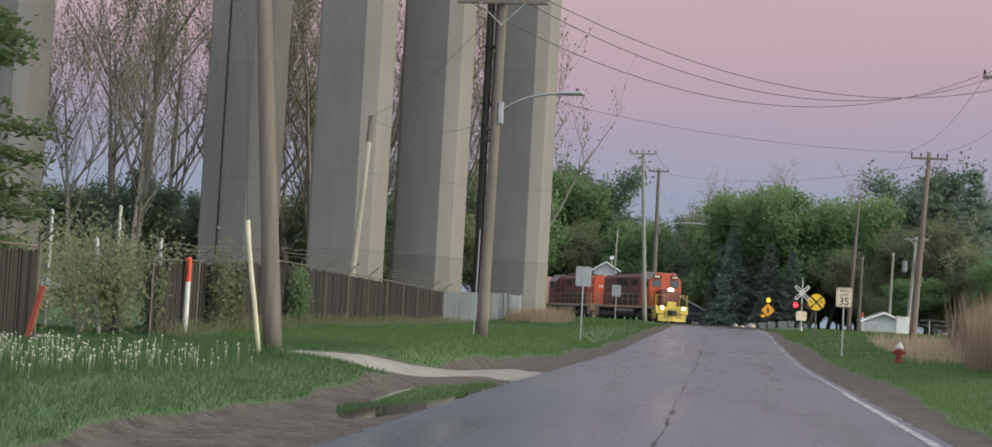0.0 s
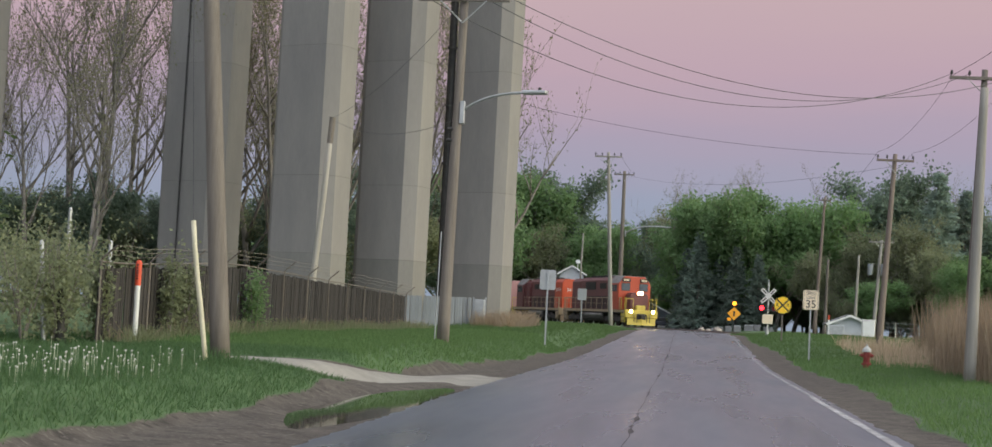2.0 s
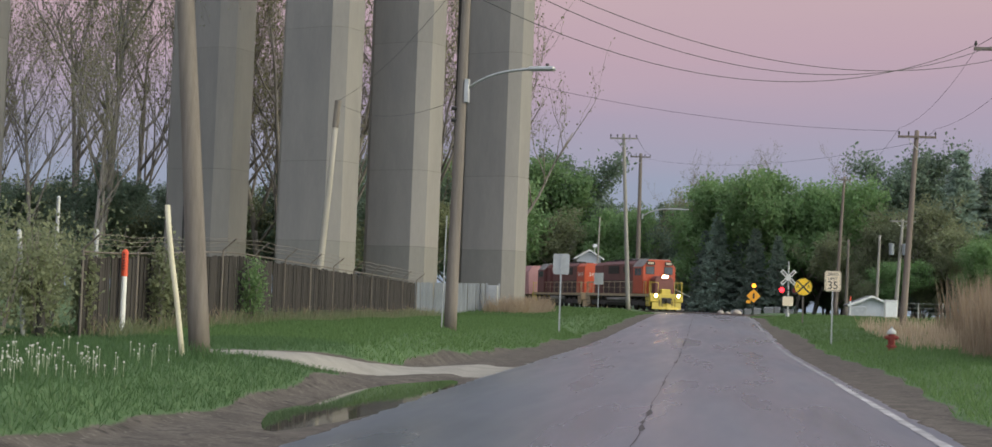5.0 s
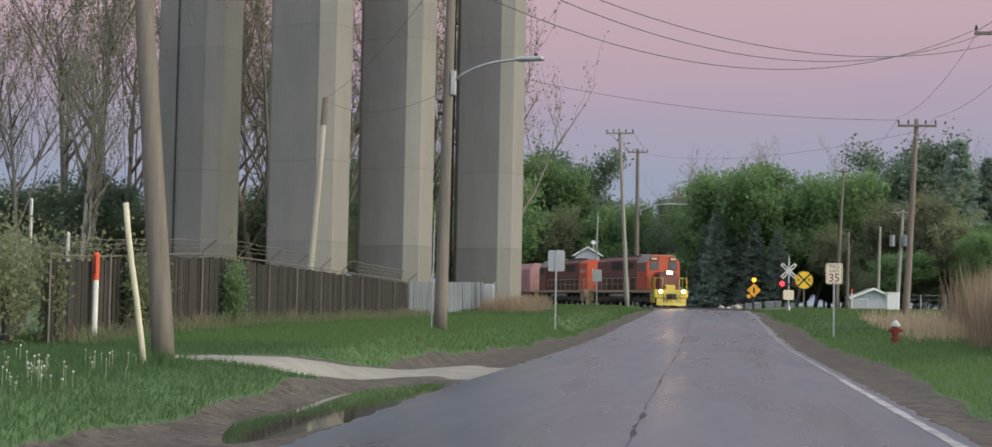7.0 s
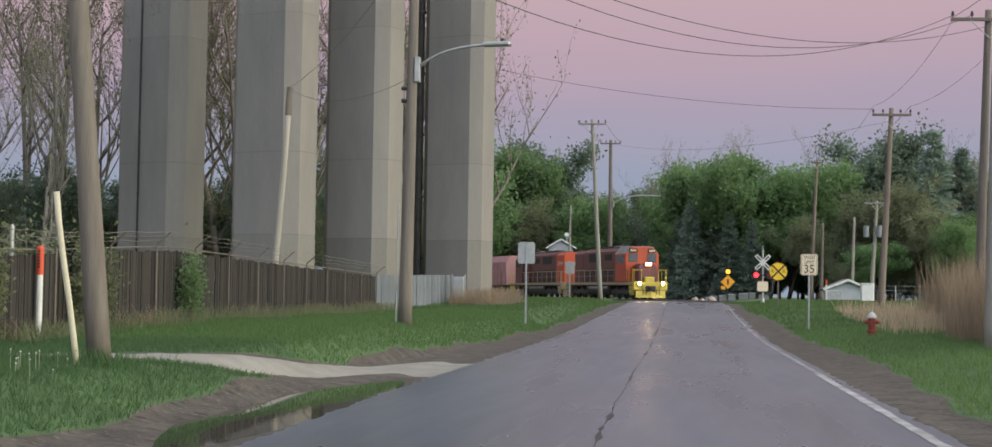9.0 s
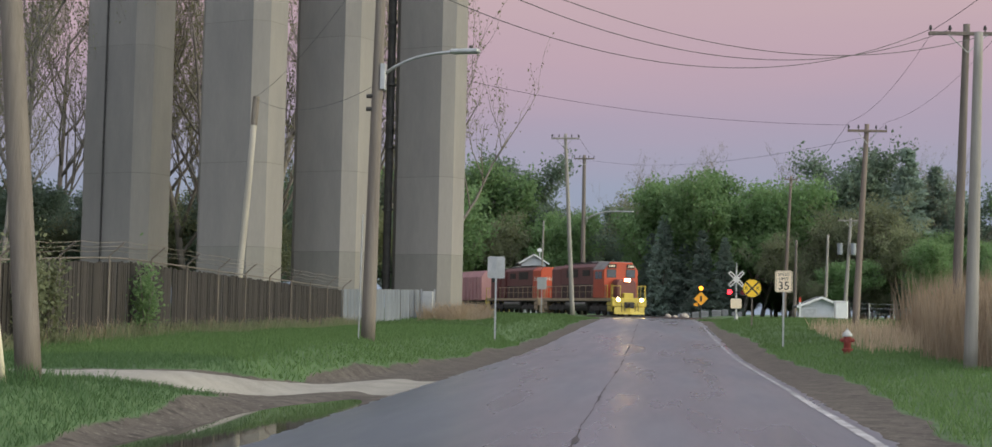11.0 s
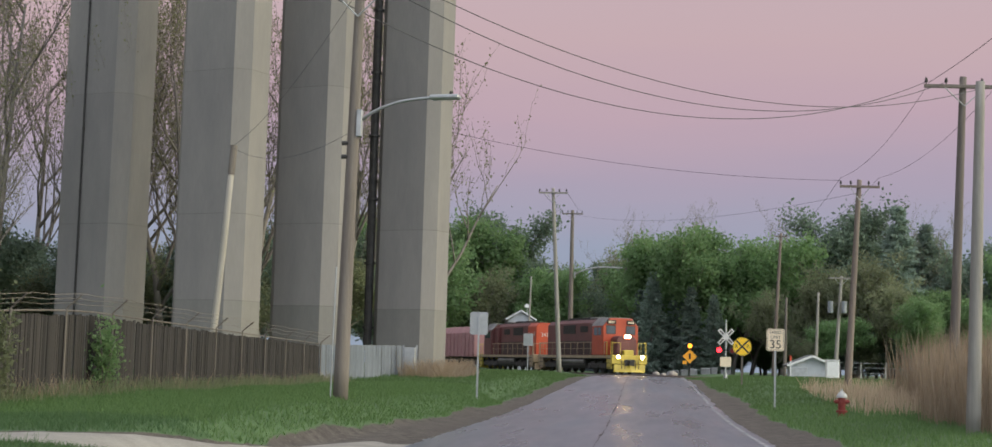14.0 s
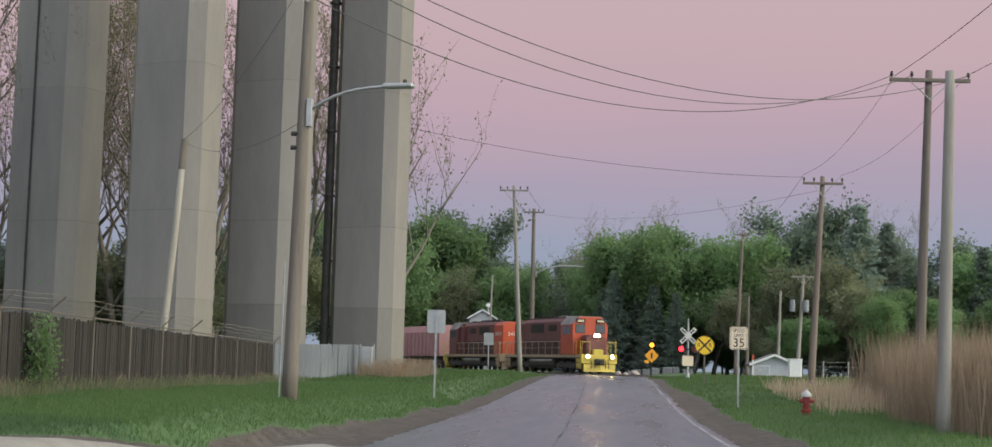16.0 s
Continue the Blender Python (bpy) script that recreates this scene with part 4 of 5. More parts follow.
    # ends: pilots, steps, couplers, rails
    for e, col in ((0, "loco_yellow"), (1, "loco_gold")):
        f = (lambda x: x) if e == 0 else (lambda x: -L - x)
        lo, hi = (lambda a, b: (min(f(a), f(b)), max(f(a), f(b))))(-0.95, -0.62)
        pl = part("pilot", bx(lo, hi, -1.5, 1.5, 0.75, 1.45, 0.04), M[col], t, "yellow pilot sheet")
        bm = bmesh.new()
        for s in (-1, 1):
            vs = [bm.verts.new((f(x), s * y, z)) for x, y, z in ((-0.62, 0.0, 0.72), (-0.62, 1.3, 0.72), (-0.55, 1.3, 0.14), (-0.25, 0.0, 0.14), (-0.75, 1.3, 0.14), (-0.75, 0.0, 0.14), (-0.8, 0.0, 0.72), (-0.8, 1.3, 0.72))]
            for q in ((0, 1, 2, 3), (6, 7, 4, 5), (1, 7, 4, 2), (3, 2, 4, 5), (0, 6, 7, 1), (0, 3, 5, 6)):
                bm.faces.new([vs[i] for i in q])
        bmesh.ops.recalc_face_normals(bm, faces=bm.faces[:])
        part("plough", bm, M[col], pl, "yellow snow plough")
        a, b = sorted((f(-0.75), f(-0.15)))
        part("coupler", bx(a, b, -0.19, 0.19, 0.70, 1.04, 0.04), M["black"], pl)
        part("coupler_pocket", bx(*sorted((f(-0.66), f(-0.60))), -0.42, 0.42, 0.62, 1.12, 0.01), M["black"], pl)
        for hy in (-1.2, -0.75, 0.75, 1.2):
            bm = bmesh.new()
            tube(bm, [(f(-0.6), hy * 0.6, 1.05), (f(-0.45), hy * 0.6, 0.7), (f(-0.5), hy * 0.6, 0.35)], [0.03, 0.03, 0.025], 6)
            part("air_hose", bm, M["black"], pl)
        for s in (-1, 1):
            st = part("steps", bx(*sorted((f(-1.75), f(-0.95))), s * 1.38 - 0.07, s * 1.38 + 0.07, 0.35, 1.42, 0.02), M[col], t, "yellow step well")
            for z in (0.45, 0.8, 1.12):
                part("tread", bx(*sorted((f(-1.68), f(-1.02))), s * 1.42 - 0.09, s * 1.42 + 0.09, z, z + 0.04), M["steel_dark"], st)
            bm = bmesh.new()
            rod(bm, (f(-0.72), s * 1.42, 1.4), (f(-0.72), s * 1.42, 2.5), 0.025, seg=6)
            rod(bm, (f(-0.72), s * 0.75, 1.4), (f(-0.72), s * 0.75, 2.4), 0.025, seg=6)
            rod(bm, (f(-0.72), s * 1.42, 2.4), (f(-0.72), s * 0.75, 2.4), 0.025, seg=6)
            rod(bm, (f(-1.75), s * 1.46, 0.9), (f(-1.75), s * 1.46, 2.5), 0.025, seg=6)
            rod(bm, (f(-0.95), s * 1.46, 0.6), (f(-0.95), s * 1.46, 2.5), 0.025, seg=6)
            part("grab_rail", bm, M[col], t)
            if e == 0:
                q = part("ditch_light_box", bx(-0.66, -0.50, s * 1.02 - 0.16, s * 1.02 + 0.16, 1.12, 1.46, 0.02), M["loco_yellow"], t)
                bm = bmesh.new()
                rod(bm, (-0.50, s * 1.02, 1.30), (-0.45, s * 1.02, 1.30), 0.125, seg=16)
                part("ditch_light", bm, M["headlight" if lights else "glass"], q, "blazing ditch light" if lights else "unlit ditch light")
    part("front_platform_box", bx(-1.15, -0.78, -0.42, 0.42, 1.42, 1.85, 0.05), M["loco_yellow"], t)
    for s in (-1, 1):
        hr = bmesh.new()
        rod(hr, (-L + 1.0, s * 1.4, 2.45), (-1.9, s * 1.4, 2.45), 0.032, seg=6)
        rod(hr, (-L + 1.0, s * 1.4, 1.95), (-4.9, s * 1.4, 1.95), 0.018, seg=6)
        part("handrail", hr, M["loco_gold"], t, "dull gold handrail")
        for k in range(11):
            x = -L + 1.0 + k * 1.42
            if x > -2:
                continue
            bm = bmesh.new()
            rod(bm, (x, s * 1.4, 1.4), (x, s * 1.4, 2.47), 0.030, seg=6)
            part("stanchion", bm, M["loco_gold"], t)
        if number:
            r = pose(-L + 2.65, s * 0.965, 3.2, 90, 0, 0 if s < 0 else 180) @ Matrix.Diagonal((1.5, 1, 1, 1))
            text("road_number", number, 0.55, r, M["number_white"], endm)
    if number:
        text("road_number", number, 0.5, pose(-L + 1.485, 0.0, 3.2, 90, 0, -90), M["number_white"], endm)
    return t


def railcar(m):
    t = thing("railcar", m, "faded pink covered hopper railcar behind the locomotives", "railcar")
    body = part("body", bev(prism([(-1.5, 1.2), (-1.55, 3.6), (-1.1, 4.25), (1.1, 4.25), (1.55, 3.6), (1.5, 1.2)], -15.5, -0.9), 0.05), M["railcar"], t)
    for s in (-1, 1):
        for k in range(11):
            x = -15.2 + k * 1.4
            part("rib", bx(x, x + 0.1, s * 1.58 - 0.05, s * 1.58 + 0.05, 1.2, 3.6), M["railcar"], body)
    part("sill", bx(-15.8, -0.5, -0.5, 0.5, 0.85, 1.2, 0.03), M["black"], t)
    for cx in (-2.7, -13.6):
        tr = part("truck", bx(cx - 1.3, cx + 1.3, -1.1, 1.1, 0.4, 0.8, 0.08), M["black"], t)
        for ax in (-0.87, 0.87):
            for s in (-1, 1):
                part("wheel", rod(bmesh.new(), (cx + ax, s * 0.70, 0.45), (cx + ax, s * 0.84, 0.45), 0.45, seg=20), M["black"], tr)
    return t


# seconds and metres run along the track
RUN = [(0.0, -0.5), (1.0, -0.15), (2.0, 0.25), (3.0, 0.65), (4.0, 1.2), (6.5, 2.65), (7.5, 3.2), (8.5, 3.8), (11.0, 5.3), (12.5, 6.5), (13.5, 7.25), (14.5, 8.0), (15.0, 8.4), (16.0, 9.05)]
UNIT = 17.6
lead = loco("locomotive", ride(0.0, UNIT), "", True, "orange and red diesel locomotive with yellow pilot and lit headlights")
second = loco("locomotive", ride(-UNIT, UNIT) @ pose(-UNIT, 0, 0, 0, 0, 180), "3414", False, "orange and red trailing diesel locomotive, soot-stained")
third = railcar(ride(-2 * UNIT, 16.5))
fourth = copy_thing(third, ride(-2 * UNIT - 16.5, 16.5))


# ---- trees ----
def skeleton_of(seed, h, r, spread, levels, kids, lift=0.55, straight=0.15, start=0.3):
    """Branches as lists of points with radii, and the places where leaves grow."""
    rng = random.Random(seed)
    out, tips = [], []

    def grow(p, d, length, rad, level):
        n = 6 if level == 0 else 4
        pts, rs = [p.copy()], [rad]
        for i in range(n):
            d = (d + Vector((rng.gauss(0, straight), rng.gauss(0, straight), rng.gauss(0.06, straight * 0.6)))).normalized()
            p = p + d * length / n
            pts.append(p.copy())
            rs.append(rad * (1 - 0.75 * (i + 1) / n))
        out.append((pts, rs, level))
        if level >= levels - 1:
            tips.extend((q, d, level) for q in pts[1:])
        if level < levels:
            for k in range(kids[level]):
                f = start + (1 - start) * (k + rng.random()) / kids[level] if level == 0 else 0.25 + 0.75 * rng.random()
                i = min(int(f * n), n - 1)
                q = pts[i].lerp(pts[i + 1], f * n - i)
                a = rng.uniform(0, 2 * math.pi)
                side = Vector((math.cos(a), math.sin(a), rng.uniform(lift - 0.3, lift + 0.4)))
                nd = (d * 0.35 + side * spread).normalized() if level else side.normalized()
                grow(q, nd, length * (rng.uniform(0.38, 0.6) * (1.15 - 0.45 * f) if level == 0 else rng.uniform(0.4, 0.65)), rs[i] * 0.55, level + 1)

    grow(Vector((0, 0, -0.3)), Vector((0, 0, 1)), h, r, 0)
    return out, tips


def leaves_at(tips, per, size, jitter, seed, material, name="crown", flat=0.0):
    rng = np.random.RandomState(seed)
    base = np.array([[*p] for p, _, _ in tips])
    c = np.repeat(base, per, 0) + rng.normal(0, jitter, (len(base) * per, 3))
    n = len(c)
    a = rng.normal(0, 1, (n, 3))
    a[:, 2] *= 1 - flat
    a /= np.linalg.norm(a, axis=1, keepdims=True)
    b = np.cross(a, rng.normal(0, 1, (n, 3)))
    b /= np.linalg.norm(b, axis=1, keepdims=True)
    s = size * rng.uniform(0.5, 1.35, (n, 1))
    quads = np.stack([c - a * s, c - b * s * 0.55, c + a * s, c + b * s * 0.55], 1)
    return quads_mesh(name, quads, material)


def wood_mesh(branches, seg=(9, 6, 4, 3, 3)):
    bm = bmesh.new()
    for pts, rs, level in branches:
        tube(bm, pts, [max(q, 0.012) for q in rs], seg[level])
    me = bpy.data.meshes.new("trunk")
    bm.to_mesh(me)
    bm.free()
    me.materials.append(M["bark"])
    me.polygons.foreach_set("use_smooth", [True] * len(me.polygons))
    return me


def tree_kind(label, h, r, spread, levels, kids, per, size, jitter, leaf, seed, start=0.3, lift=0.55):
    br, tips = skeleton_of(seed, h, r, spread, levels, kids, lift, start=start)
    return dict(label=label, wood=wood_mesh(br), crown=leaves_at(tips, per, size, jitter, seed, M[leaf]) if per else None)


def conifer_kind(label, h, seed, leaf, width, boughs=9, step=0.03, leaf_size=0.24, dense=1):
    rng = np.random.RandomState(seed)
    bm = bmesh.new()
    tube(bm, [(0, 0, -0.3), (0, 0, h * 0.5), (0, 0, h)], [0.22, 0.14, 0.02], 8)
    cs, ds = [], []
    z = 0.06 * h
    while z < h * 0.985:
        f = 1 - z / h
        for k in range(boughs):
            a = rng.uniform(0, 6.283)
            ln = width * (f ** 0.85) * rng.uniform(0.65, 1.12) + 0.15
            d = np.array([math.cos(a), math.sin(a), -0.18 + 0.35 * (1 - f)])
            tube(bm, [(0, 0, z), tuple(d * ln * 0.6 + [0, 0, z]), tuple(d * ln + [0, 0, z + 0.06 * ln])], [0.045 * f + 0.012, 0.03 * f + 0.008, 0.006], 4)
            m = int(10 + 16 * ln) * dense
            q = rng.uniform(0.15, 1.0, (m, 1))
            cs.append(d * ln * q + [0, 0, z] + rng.normal(0, 0.13 + 0.03 * ln, (m, 3)) * [1, 1, 0.55])
            ds.append(np.repeat(d[None], m, 0))
        z += step * h * rng.uniform(0.7, 1.2)
    c, d = np.concatenate(cs), np.concatenate(ds)
    n = len(c)
    a = d + rng.normal(0, 0.55, (n, 3))
    a /= np.linalg.norm(a, axis=1, keepdims=True)
    b = np.cross(a, rng.normal(0, 1, (n, 3)))
    b /= np.linalg.norm(b, axis=1, keepdims=True)
    s = leaf_size * rng.uniform(0.6, 1.3, (n, 1))
    me = bpy.data.meshes.new("trunk")
    bm.to_mesh(me)
    bm.free()
    me.materials.append(M["bark"])
    return dict(label=label, wood=me, crown=quads_mesh("crown", np.stack([c - a * s, c - b * s * 0.35, c + a * s, c + b * s * 0.35], 1), M[leaf]))


KINDS = {
    "green": [tree_kind("broad green deciduous tree in full leaf", 10, 0.24, 1.0, 3, (14, 6, 5), 12, 0.19, 0.46, "leaf_green", s, 0.16) for s in (11, 12)],
    "dark": [tree_kind("dark green deciduous tree in full leaf", 11, 0.26, 1.0, 3, (14, 6, 5), 12, 0.19, 0.46, "leaf_dark", s, 0.14) for s in (21, 22)],
    "olive": [tree_kind("young tree with thin olive leaves", 10, 0.20, 0.9, 3, (14, 6, 4), 8, 0.16, 0.42, "leaf_olive", s, 0.15, 0.8) for s in (31,)],
    "brown": [tree_kind("tree with brown-red young leaves", 10, 0.22, 0.9, 3, (14, 6, 5), 8, 0.16, 0.42, "leaf_brown", s, 0.15, 0.8) for s in (41,)],
    "bare": [tree_kind("nearly bare tree with reddish buds", 14, 0.24, 0.75, 3, (11, 6, 4), 3, 0.075, 0.2, "leaf_bud", s, 0.2, 1.15) for s in (51, 52, 53)],
    "conifer": [conifer_kind("dark green spruce at the wood's edge", 12, s, "needle", 3.0) for s in (61, 62)],
}
tree_rng = random.Random(9)


def tree(kind, x, y, h, i=None, wide=1.0):
    opts = KINDS[kind]
    k = opts[tree_rng.randrange(len(opts)) if i is None else i % len(opts)]
    full = {"green": 12.0, "dark": 13.0, "olive": 12.0, "brown": 12.0, "bare": 16.0, "conifer": 12.0}[kind]
    s = h / full
    m = pose(x, y, ground_z(x, y), 0, 0, tree_rng.uniform(0, 360)) @ Matrix.Diagonal((s * wide, s * wide, s, 1))
    t = thing("tree", m, k["label"], "tree", {"conifer": "spruces"}.get(kind, kind + " trees"))
    for name in ("wood", "crown"):
        if k[name]:
            ob = new("trunk" if name == "wood" else "crown", k[name])
            ob.parent = t
    return t


# bare wood behind the piers
for x, y, h in ((-33, 78, 21), (-37, 84, 19), (-41, 80, 17), (-29, 82, 18), (-46, 88, 18), (-25.5, 84, 18), (-22, 88, 18), (-31, 92, 20), (-38, 95, 20), (-19, 92, 17),
                (-50, 94, 18), (-27, 96, 19), (-43, 76, 14), (-16.5, 92, 16), (-12.2, 88, 19), (-35, 74, 13), (-55, 100, 19), (-30, 70, 12), (-28, 78, 16), (-23.5, 80, 17), (-20.5, 83, 18), (-17.5, 86, 18)):
    tree("bare", x, y, h, wide=0.8)
for x, y, h in ((-33.5, 79.5, 9), (-30, 85, 8), (-40, 88, 7), (-26, 90, 9), (-21, 95, 10), (-36, 92, 8), (-46, 90, 7), (-18, 100, 11), (-52, 98, 8), (-24, 100, 9), (-43, 98, 9), (-30, 104, 10), (-36, 104, 10)):
    tree("dark" if tree_rng.random() < 0.5 else "olive", x, y, h * 0.72)
for i in range(12):
    tree(("olive", "dark")[i % 2], -44 + i * 2.7, 86 + tree_rng.uniform(-3, 4), tree_rng.uniform(4, 6), wide=1.2)
# trees behind the train and the crossing
for kind, x, y, h in (
        ("green", -23.5, 192, 20), ("dark", -18, 198, 20), ("green", -29, 186, 20), ("dark", -26, 203, 21), ("olive", -14.5, 208, 15), ("dark", -34, 200, 20), ("olive", -20, 190, 13), ("dark", -31, 196, 15), ("green", -16.5, 190, 14),
        ("olive", -3.0, 213, 18), ("green", -1.5, 182, 16.5), ("bare", -3, 190, 18), ("bare", 0.5, 192, 18), ("dark", -8, 216, 16), ("dark", -12.5, 195, 13), ("conifer", -2.4, 178, 10), ("conifer", -1, 176, 12), ("conifer", -10.5, 212, 10), ("conifer", 1.8, 177, 11),
        ("green", 4.0, 178, 17.5), ("green", 7.8, 177, 17), ("green", 6, 184, 18), ("green", 10.2, 182, 16), ("conifer", 3.2, 172, 10), ("conifer", 5.6, 171, 9), ("bare", 8.5, 195, 20), ("bare", 11, 197, 19),
        ("brown", 13, 185, 16), ("brown", 15.8, 182, 15.5), ("brown", 18, 188, 16.5), ("dark", 12.5, 192, 15), ("olive", 12, 168, 9.5), ("olive", 15.6, 170, 13),
        ("dark", 19.5, 180, 19), ("dark", 22, 184, 19.5), ("conifer", 25, 172, 19.5), ("conifer", 28.5, 176, 18), ("olive", 20.5, 168, 14), ("olive", 23, 165, 11), ("green", 24.5, 158, 8.5), ("green", 27.5, 160, 9.5),
        ("bare", 31, 178, 18), ("dark", 33, 180, 16), ("green", 36, 176, 15), ("conifer", 38, 172, 15), ("dark", 42, 180, 17), ("green", 46, 172, 14), ("green", 31, 158, 9), ("green", 35, 160, 9),
        ("dark", -43, 205, 19), ("dark", -52, 200, 20), ("green", -60, 205, 19), ("dark", 2, 200, 14), ("dark", 7, 205, 15), ("dark", -3, 205, 14), ("dark", 16, 200, 16), ("dark", 28, 195, 17), ("dark", 50, 190, 18), ("dark", 56, 180, 16)):
    tree(kind, x, y, h * (0.83 if kind != "conifer" else 0.95))
for i in range(34):
    tree(("olive", "dark", "green")[i % 3], -22 + i * 2.0, (186 if not 5 < i < 12 else 214) + tree_rng.uniform(-5, 14), tree_rng.uniform(2.4, 3.6), wide=2.2)
for i in range(34):
    tree("dark", -150 + i * 9.5, 290 + tree_rng.uniform(-20, 20), tree_rng.uniform(13, 17), wide=1.7)
# low scrub that closes the wood's edge
for i in range(46):
    tree(("dark", "olive", "green")[i % 3], -34 + i * 2.1 + tree_rng.uniform(-0.8, 0.8), (196 if not 10 < i < 17 else 218) + tree_rng.uniform(-4, 8), tree_rng.uniform(5, 7.5), wide=1.3)
for i in range(16):
    tree(("olive", "green", "dark")[i % 3], 14 + i * 2.2, 168 + tree_rng.uniform(-5, 5), tree_rng.uniform(3.5, 5.5), wide=1.4)
for i in range(13):
    tree(("dark", "olive")[i % 2], -70 + i * 2.9, 104 + tree_rng.uniform(0, 10) + i, tree_rng.uniform(5, 8), wide=1.3)


# near pine beside the verge
def near_pine():
    k = conifer_kind("pine with spreading tufted boughs", 11, 77, "needle_light", 3.0, 4, 0.042, 0.10, 7)
    x, y = -16.4, 27.0
    t = thing("pine_tree", pose(x, y, ground_z(x, y)), "light green pine with drooping tufted boughs beside the fence", "tree")
    for n in ("wood", "crown"):
        ob = new("trunk" if n == "wood" else "crown", k[n])
        ob.parent = t


near_pine()


# ---- fence ----
def fence(y0, y1, x0, x1, n, rise, posts):
    """Chain link filled with brown slats, three strands of barbed wire on outriggers."""
    f = thing("slatted_fence", pose(0, 0, 0), "tall brown slat-filled chain link fence topped with barbed wire", "fence")

    def at(s):
        y = y0 + (y1 - y0) * s
        x = x0 + (x1 - x0) * s
        return x, y, 0.45 + 0.05 * s, 2.04 + rise * float(sm(s / 0.3)) * float(1 - 0.95 * max(s - 0.3, 0) / 0.7)
    slat = box(bmesh.new(), -0.012, 0.012, -0.045, 0.045, 0, 1)
    me = bpy.data.meshes.new("slat")
    slat.to_mesh(me)
    slat.free()
    me.materials.append(M["slat"])
    rng = random.Random(5)
    for i in range(n):
        x, y, z0, z1 = at((i + 0.5) / n)
        ob = new("slat", me)
        ob.parent = f
        ob.matrix_basis = pose(x + rng.uniform(-0.012, 0.012), y, z0 - 0.1, 0, 0, rng.uniform(-8, 8)) @ Matrix.Diagonal((1, 1.02, z1 - z0 + rng.uniform(-0.03, 0.03), 1))
    for i in range(posts):
        x, y, z0, z1 = at(i / (posts - 1))
        bm = bmesh.new()
        rod(bm, (x + 0.04, y, 0.2), (x + 0.04, y, z1 + 0.03), 0.022, seg=8)
        part("post", bm, M["wood"], f)
        bm = bmesh.new()
        rod(bm, (x + 0.04, y, z1 + 0.03), (x + 0.38, y - 0.1, z1 + 0.30), 0.018, seg=6)
        part("outrigger", bm, M["wood"], f)
    for k in range(3):
        bm = bmesh.new()
        q = (k + 1) / 3
        tube(bm, [(at(i / 40)[0] + 0.04 + 0.34 * q, at(i / 40)[1], at(i / 40)[3] + 0.03 + 0.27 * q + 0.02 * math.sin(i * 2.1)) for i in range(41)], [0.007] * 41, 4)
        part("barbed_wire", bm, M["wood"], f)
    bm = bmesh.new()
    tube(bm, [(at(i / 40)[0], at(i / 40)[1], at(i / 40)[3] - 0.02) for i in range(41)], [0.02] * 41, 6)
    part("top_rail", bm, M["wood"], f)


fence(26.8, 59.0, -11.50, -11.9, 300, 0.30, 13)
fence(17.5, 22.0, -11.7, -11.6, 48, 0.0, 3)


def sheet_fence():
    f = thing("sheet_metal_fence", pose(0, 0, 0), "blue-grey corrugated sheet fence between the slats and the pier", "fence")
    rng = random.Random(8)
    for i in range(14):
        y = 59.05 + i * 1.05
        x = -11.9 + 0.03 * i
        z = 0.3 + 0.035 * i
        bm = bmesh.new()
        n = 14
        vs = []
        for k in range(n + 1):
            o = 0.03 * math.sin(k * 1.9)
            vs.append([bm.verts.new((o + d, 1.03 * k / n, zz)) for d in (0, 0.012) for zz in (0, 1.72 - 0.02 * i)])
        for a, b in zip(vs, vs[1:]):
            bm.faces.new((a[2], b[2], b[3], a[3]))
            bm.faces.new((a[0], a[1], b[1], b[0]))
            bm.faces.new((a[1], a[3], b[3], b[1]))
        p = part("sheet", bm, M["panel"], f)
        p.matrix_basis = pose(x, y, z, 0, rng.uniform(-2, 2), rng.uniform(-2, 2))


sheet_fence()
cab_box = thing("utility_box", pose(-10.9, 72.5, ground_z(-10.9, 72.5)), "grey steel utility box on a frame beside the pier", "utility box")
part("body", bx(-0.25, 0.25, -0.15, 0.15, 0.35, 1.3, 0.02), M["galv"], cab_box)
for s in (-0.3, 0.3):
    part("leg", bx(s - 0.03, s + 0.03, -0.03, 0.03, -0.1, 1.4), M["galv"], cab_box)

# loose fence posts left of the slats
for x, y, h, lean in ((-14.25, 28.0, 2.45, 0.0), (-12.15, 26.0, 1.85, -0.18), (-15.3, 34.0, 2.8, 0.0), (-12.6, 30.0, 1.95, 0.0)):
    p = thing("fence_post", pose(x, y, ground_z(x, y) - 0.1), "grey galvanised fence post without its mesh", "fence post", "loose fence posts")
    bm = bmesh.new()
    rod(bm, (0, 0, 0), (lean, 0, h + 0.1), 0.045, seg=10)
    rod(bm, (lean, 0, h + 0.1), (lean, 0, h + 0.15), 0.05, 0.02, 10)
    part("post", bm, M["galv"], p)


stake2 = thing("marker_stake", pose(-11.45, 21.5, ground_z(-11.45, 21.5)), "tilted red plastic stake against the fence", "marker stake")
part("shaft", bev(box(bmesh.new(), -0.05, 0.05, -0.02, 0.02, -0.1, 0.95, pose(0, 0, 0, 0, 14, 0)), 0.008), M["red_faded"], stake2)
stump = thing("dead_trunk", pose(-11.85, 26.0, ground_z(-11.85, 26.0)), "short blackened dead trunk among the bushes", "dead trunk")
part("trunk", tube(bmesh.new(), [(0.02, 0, -0.1), (0.0, 0, 0.3), (-0.03, 0.02, 0.65), (-0.05, 0, 1.0)], [0.11, 0.085, 0.07, 0.045], 10), M["black"], stump, smooth=True)


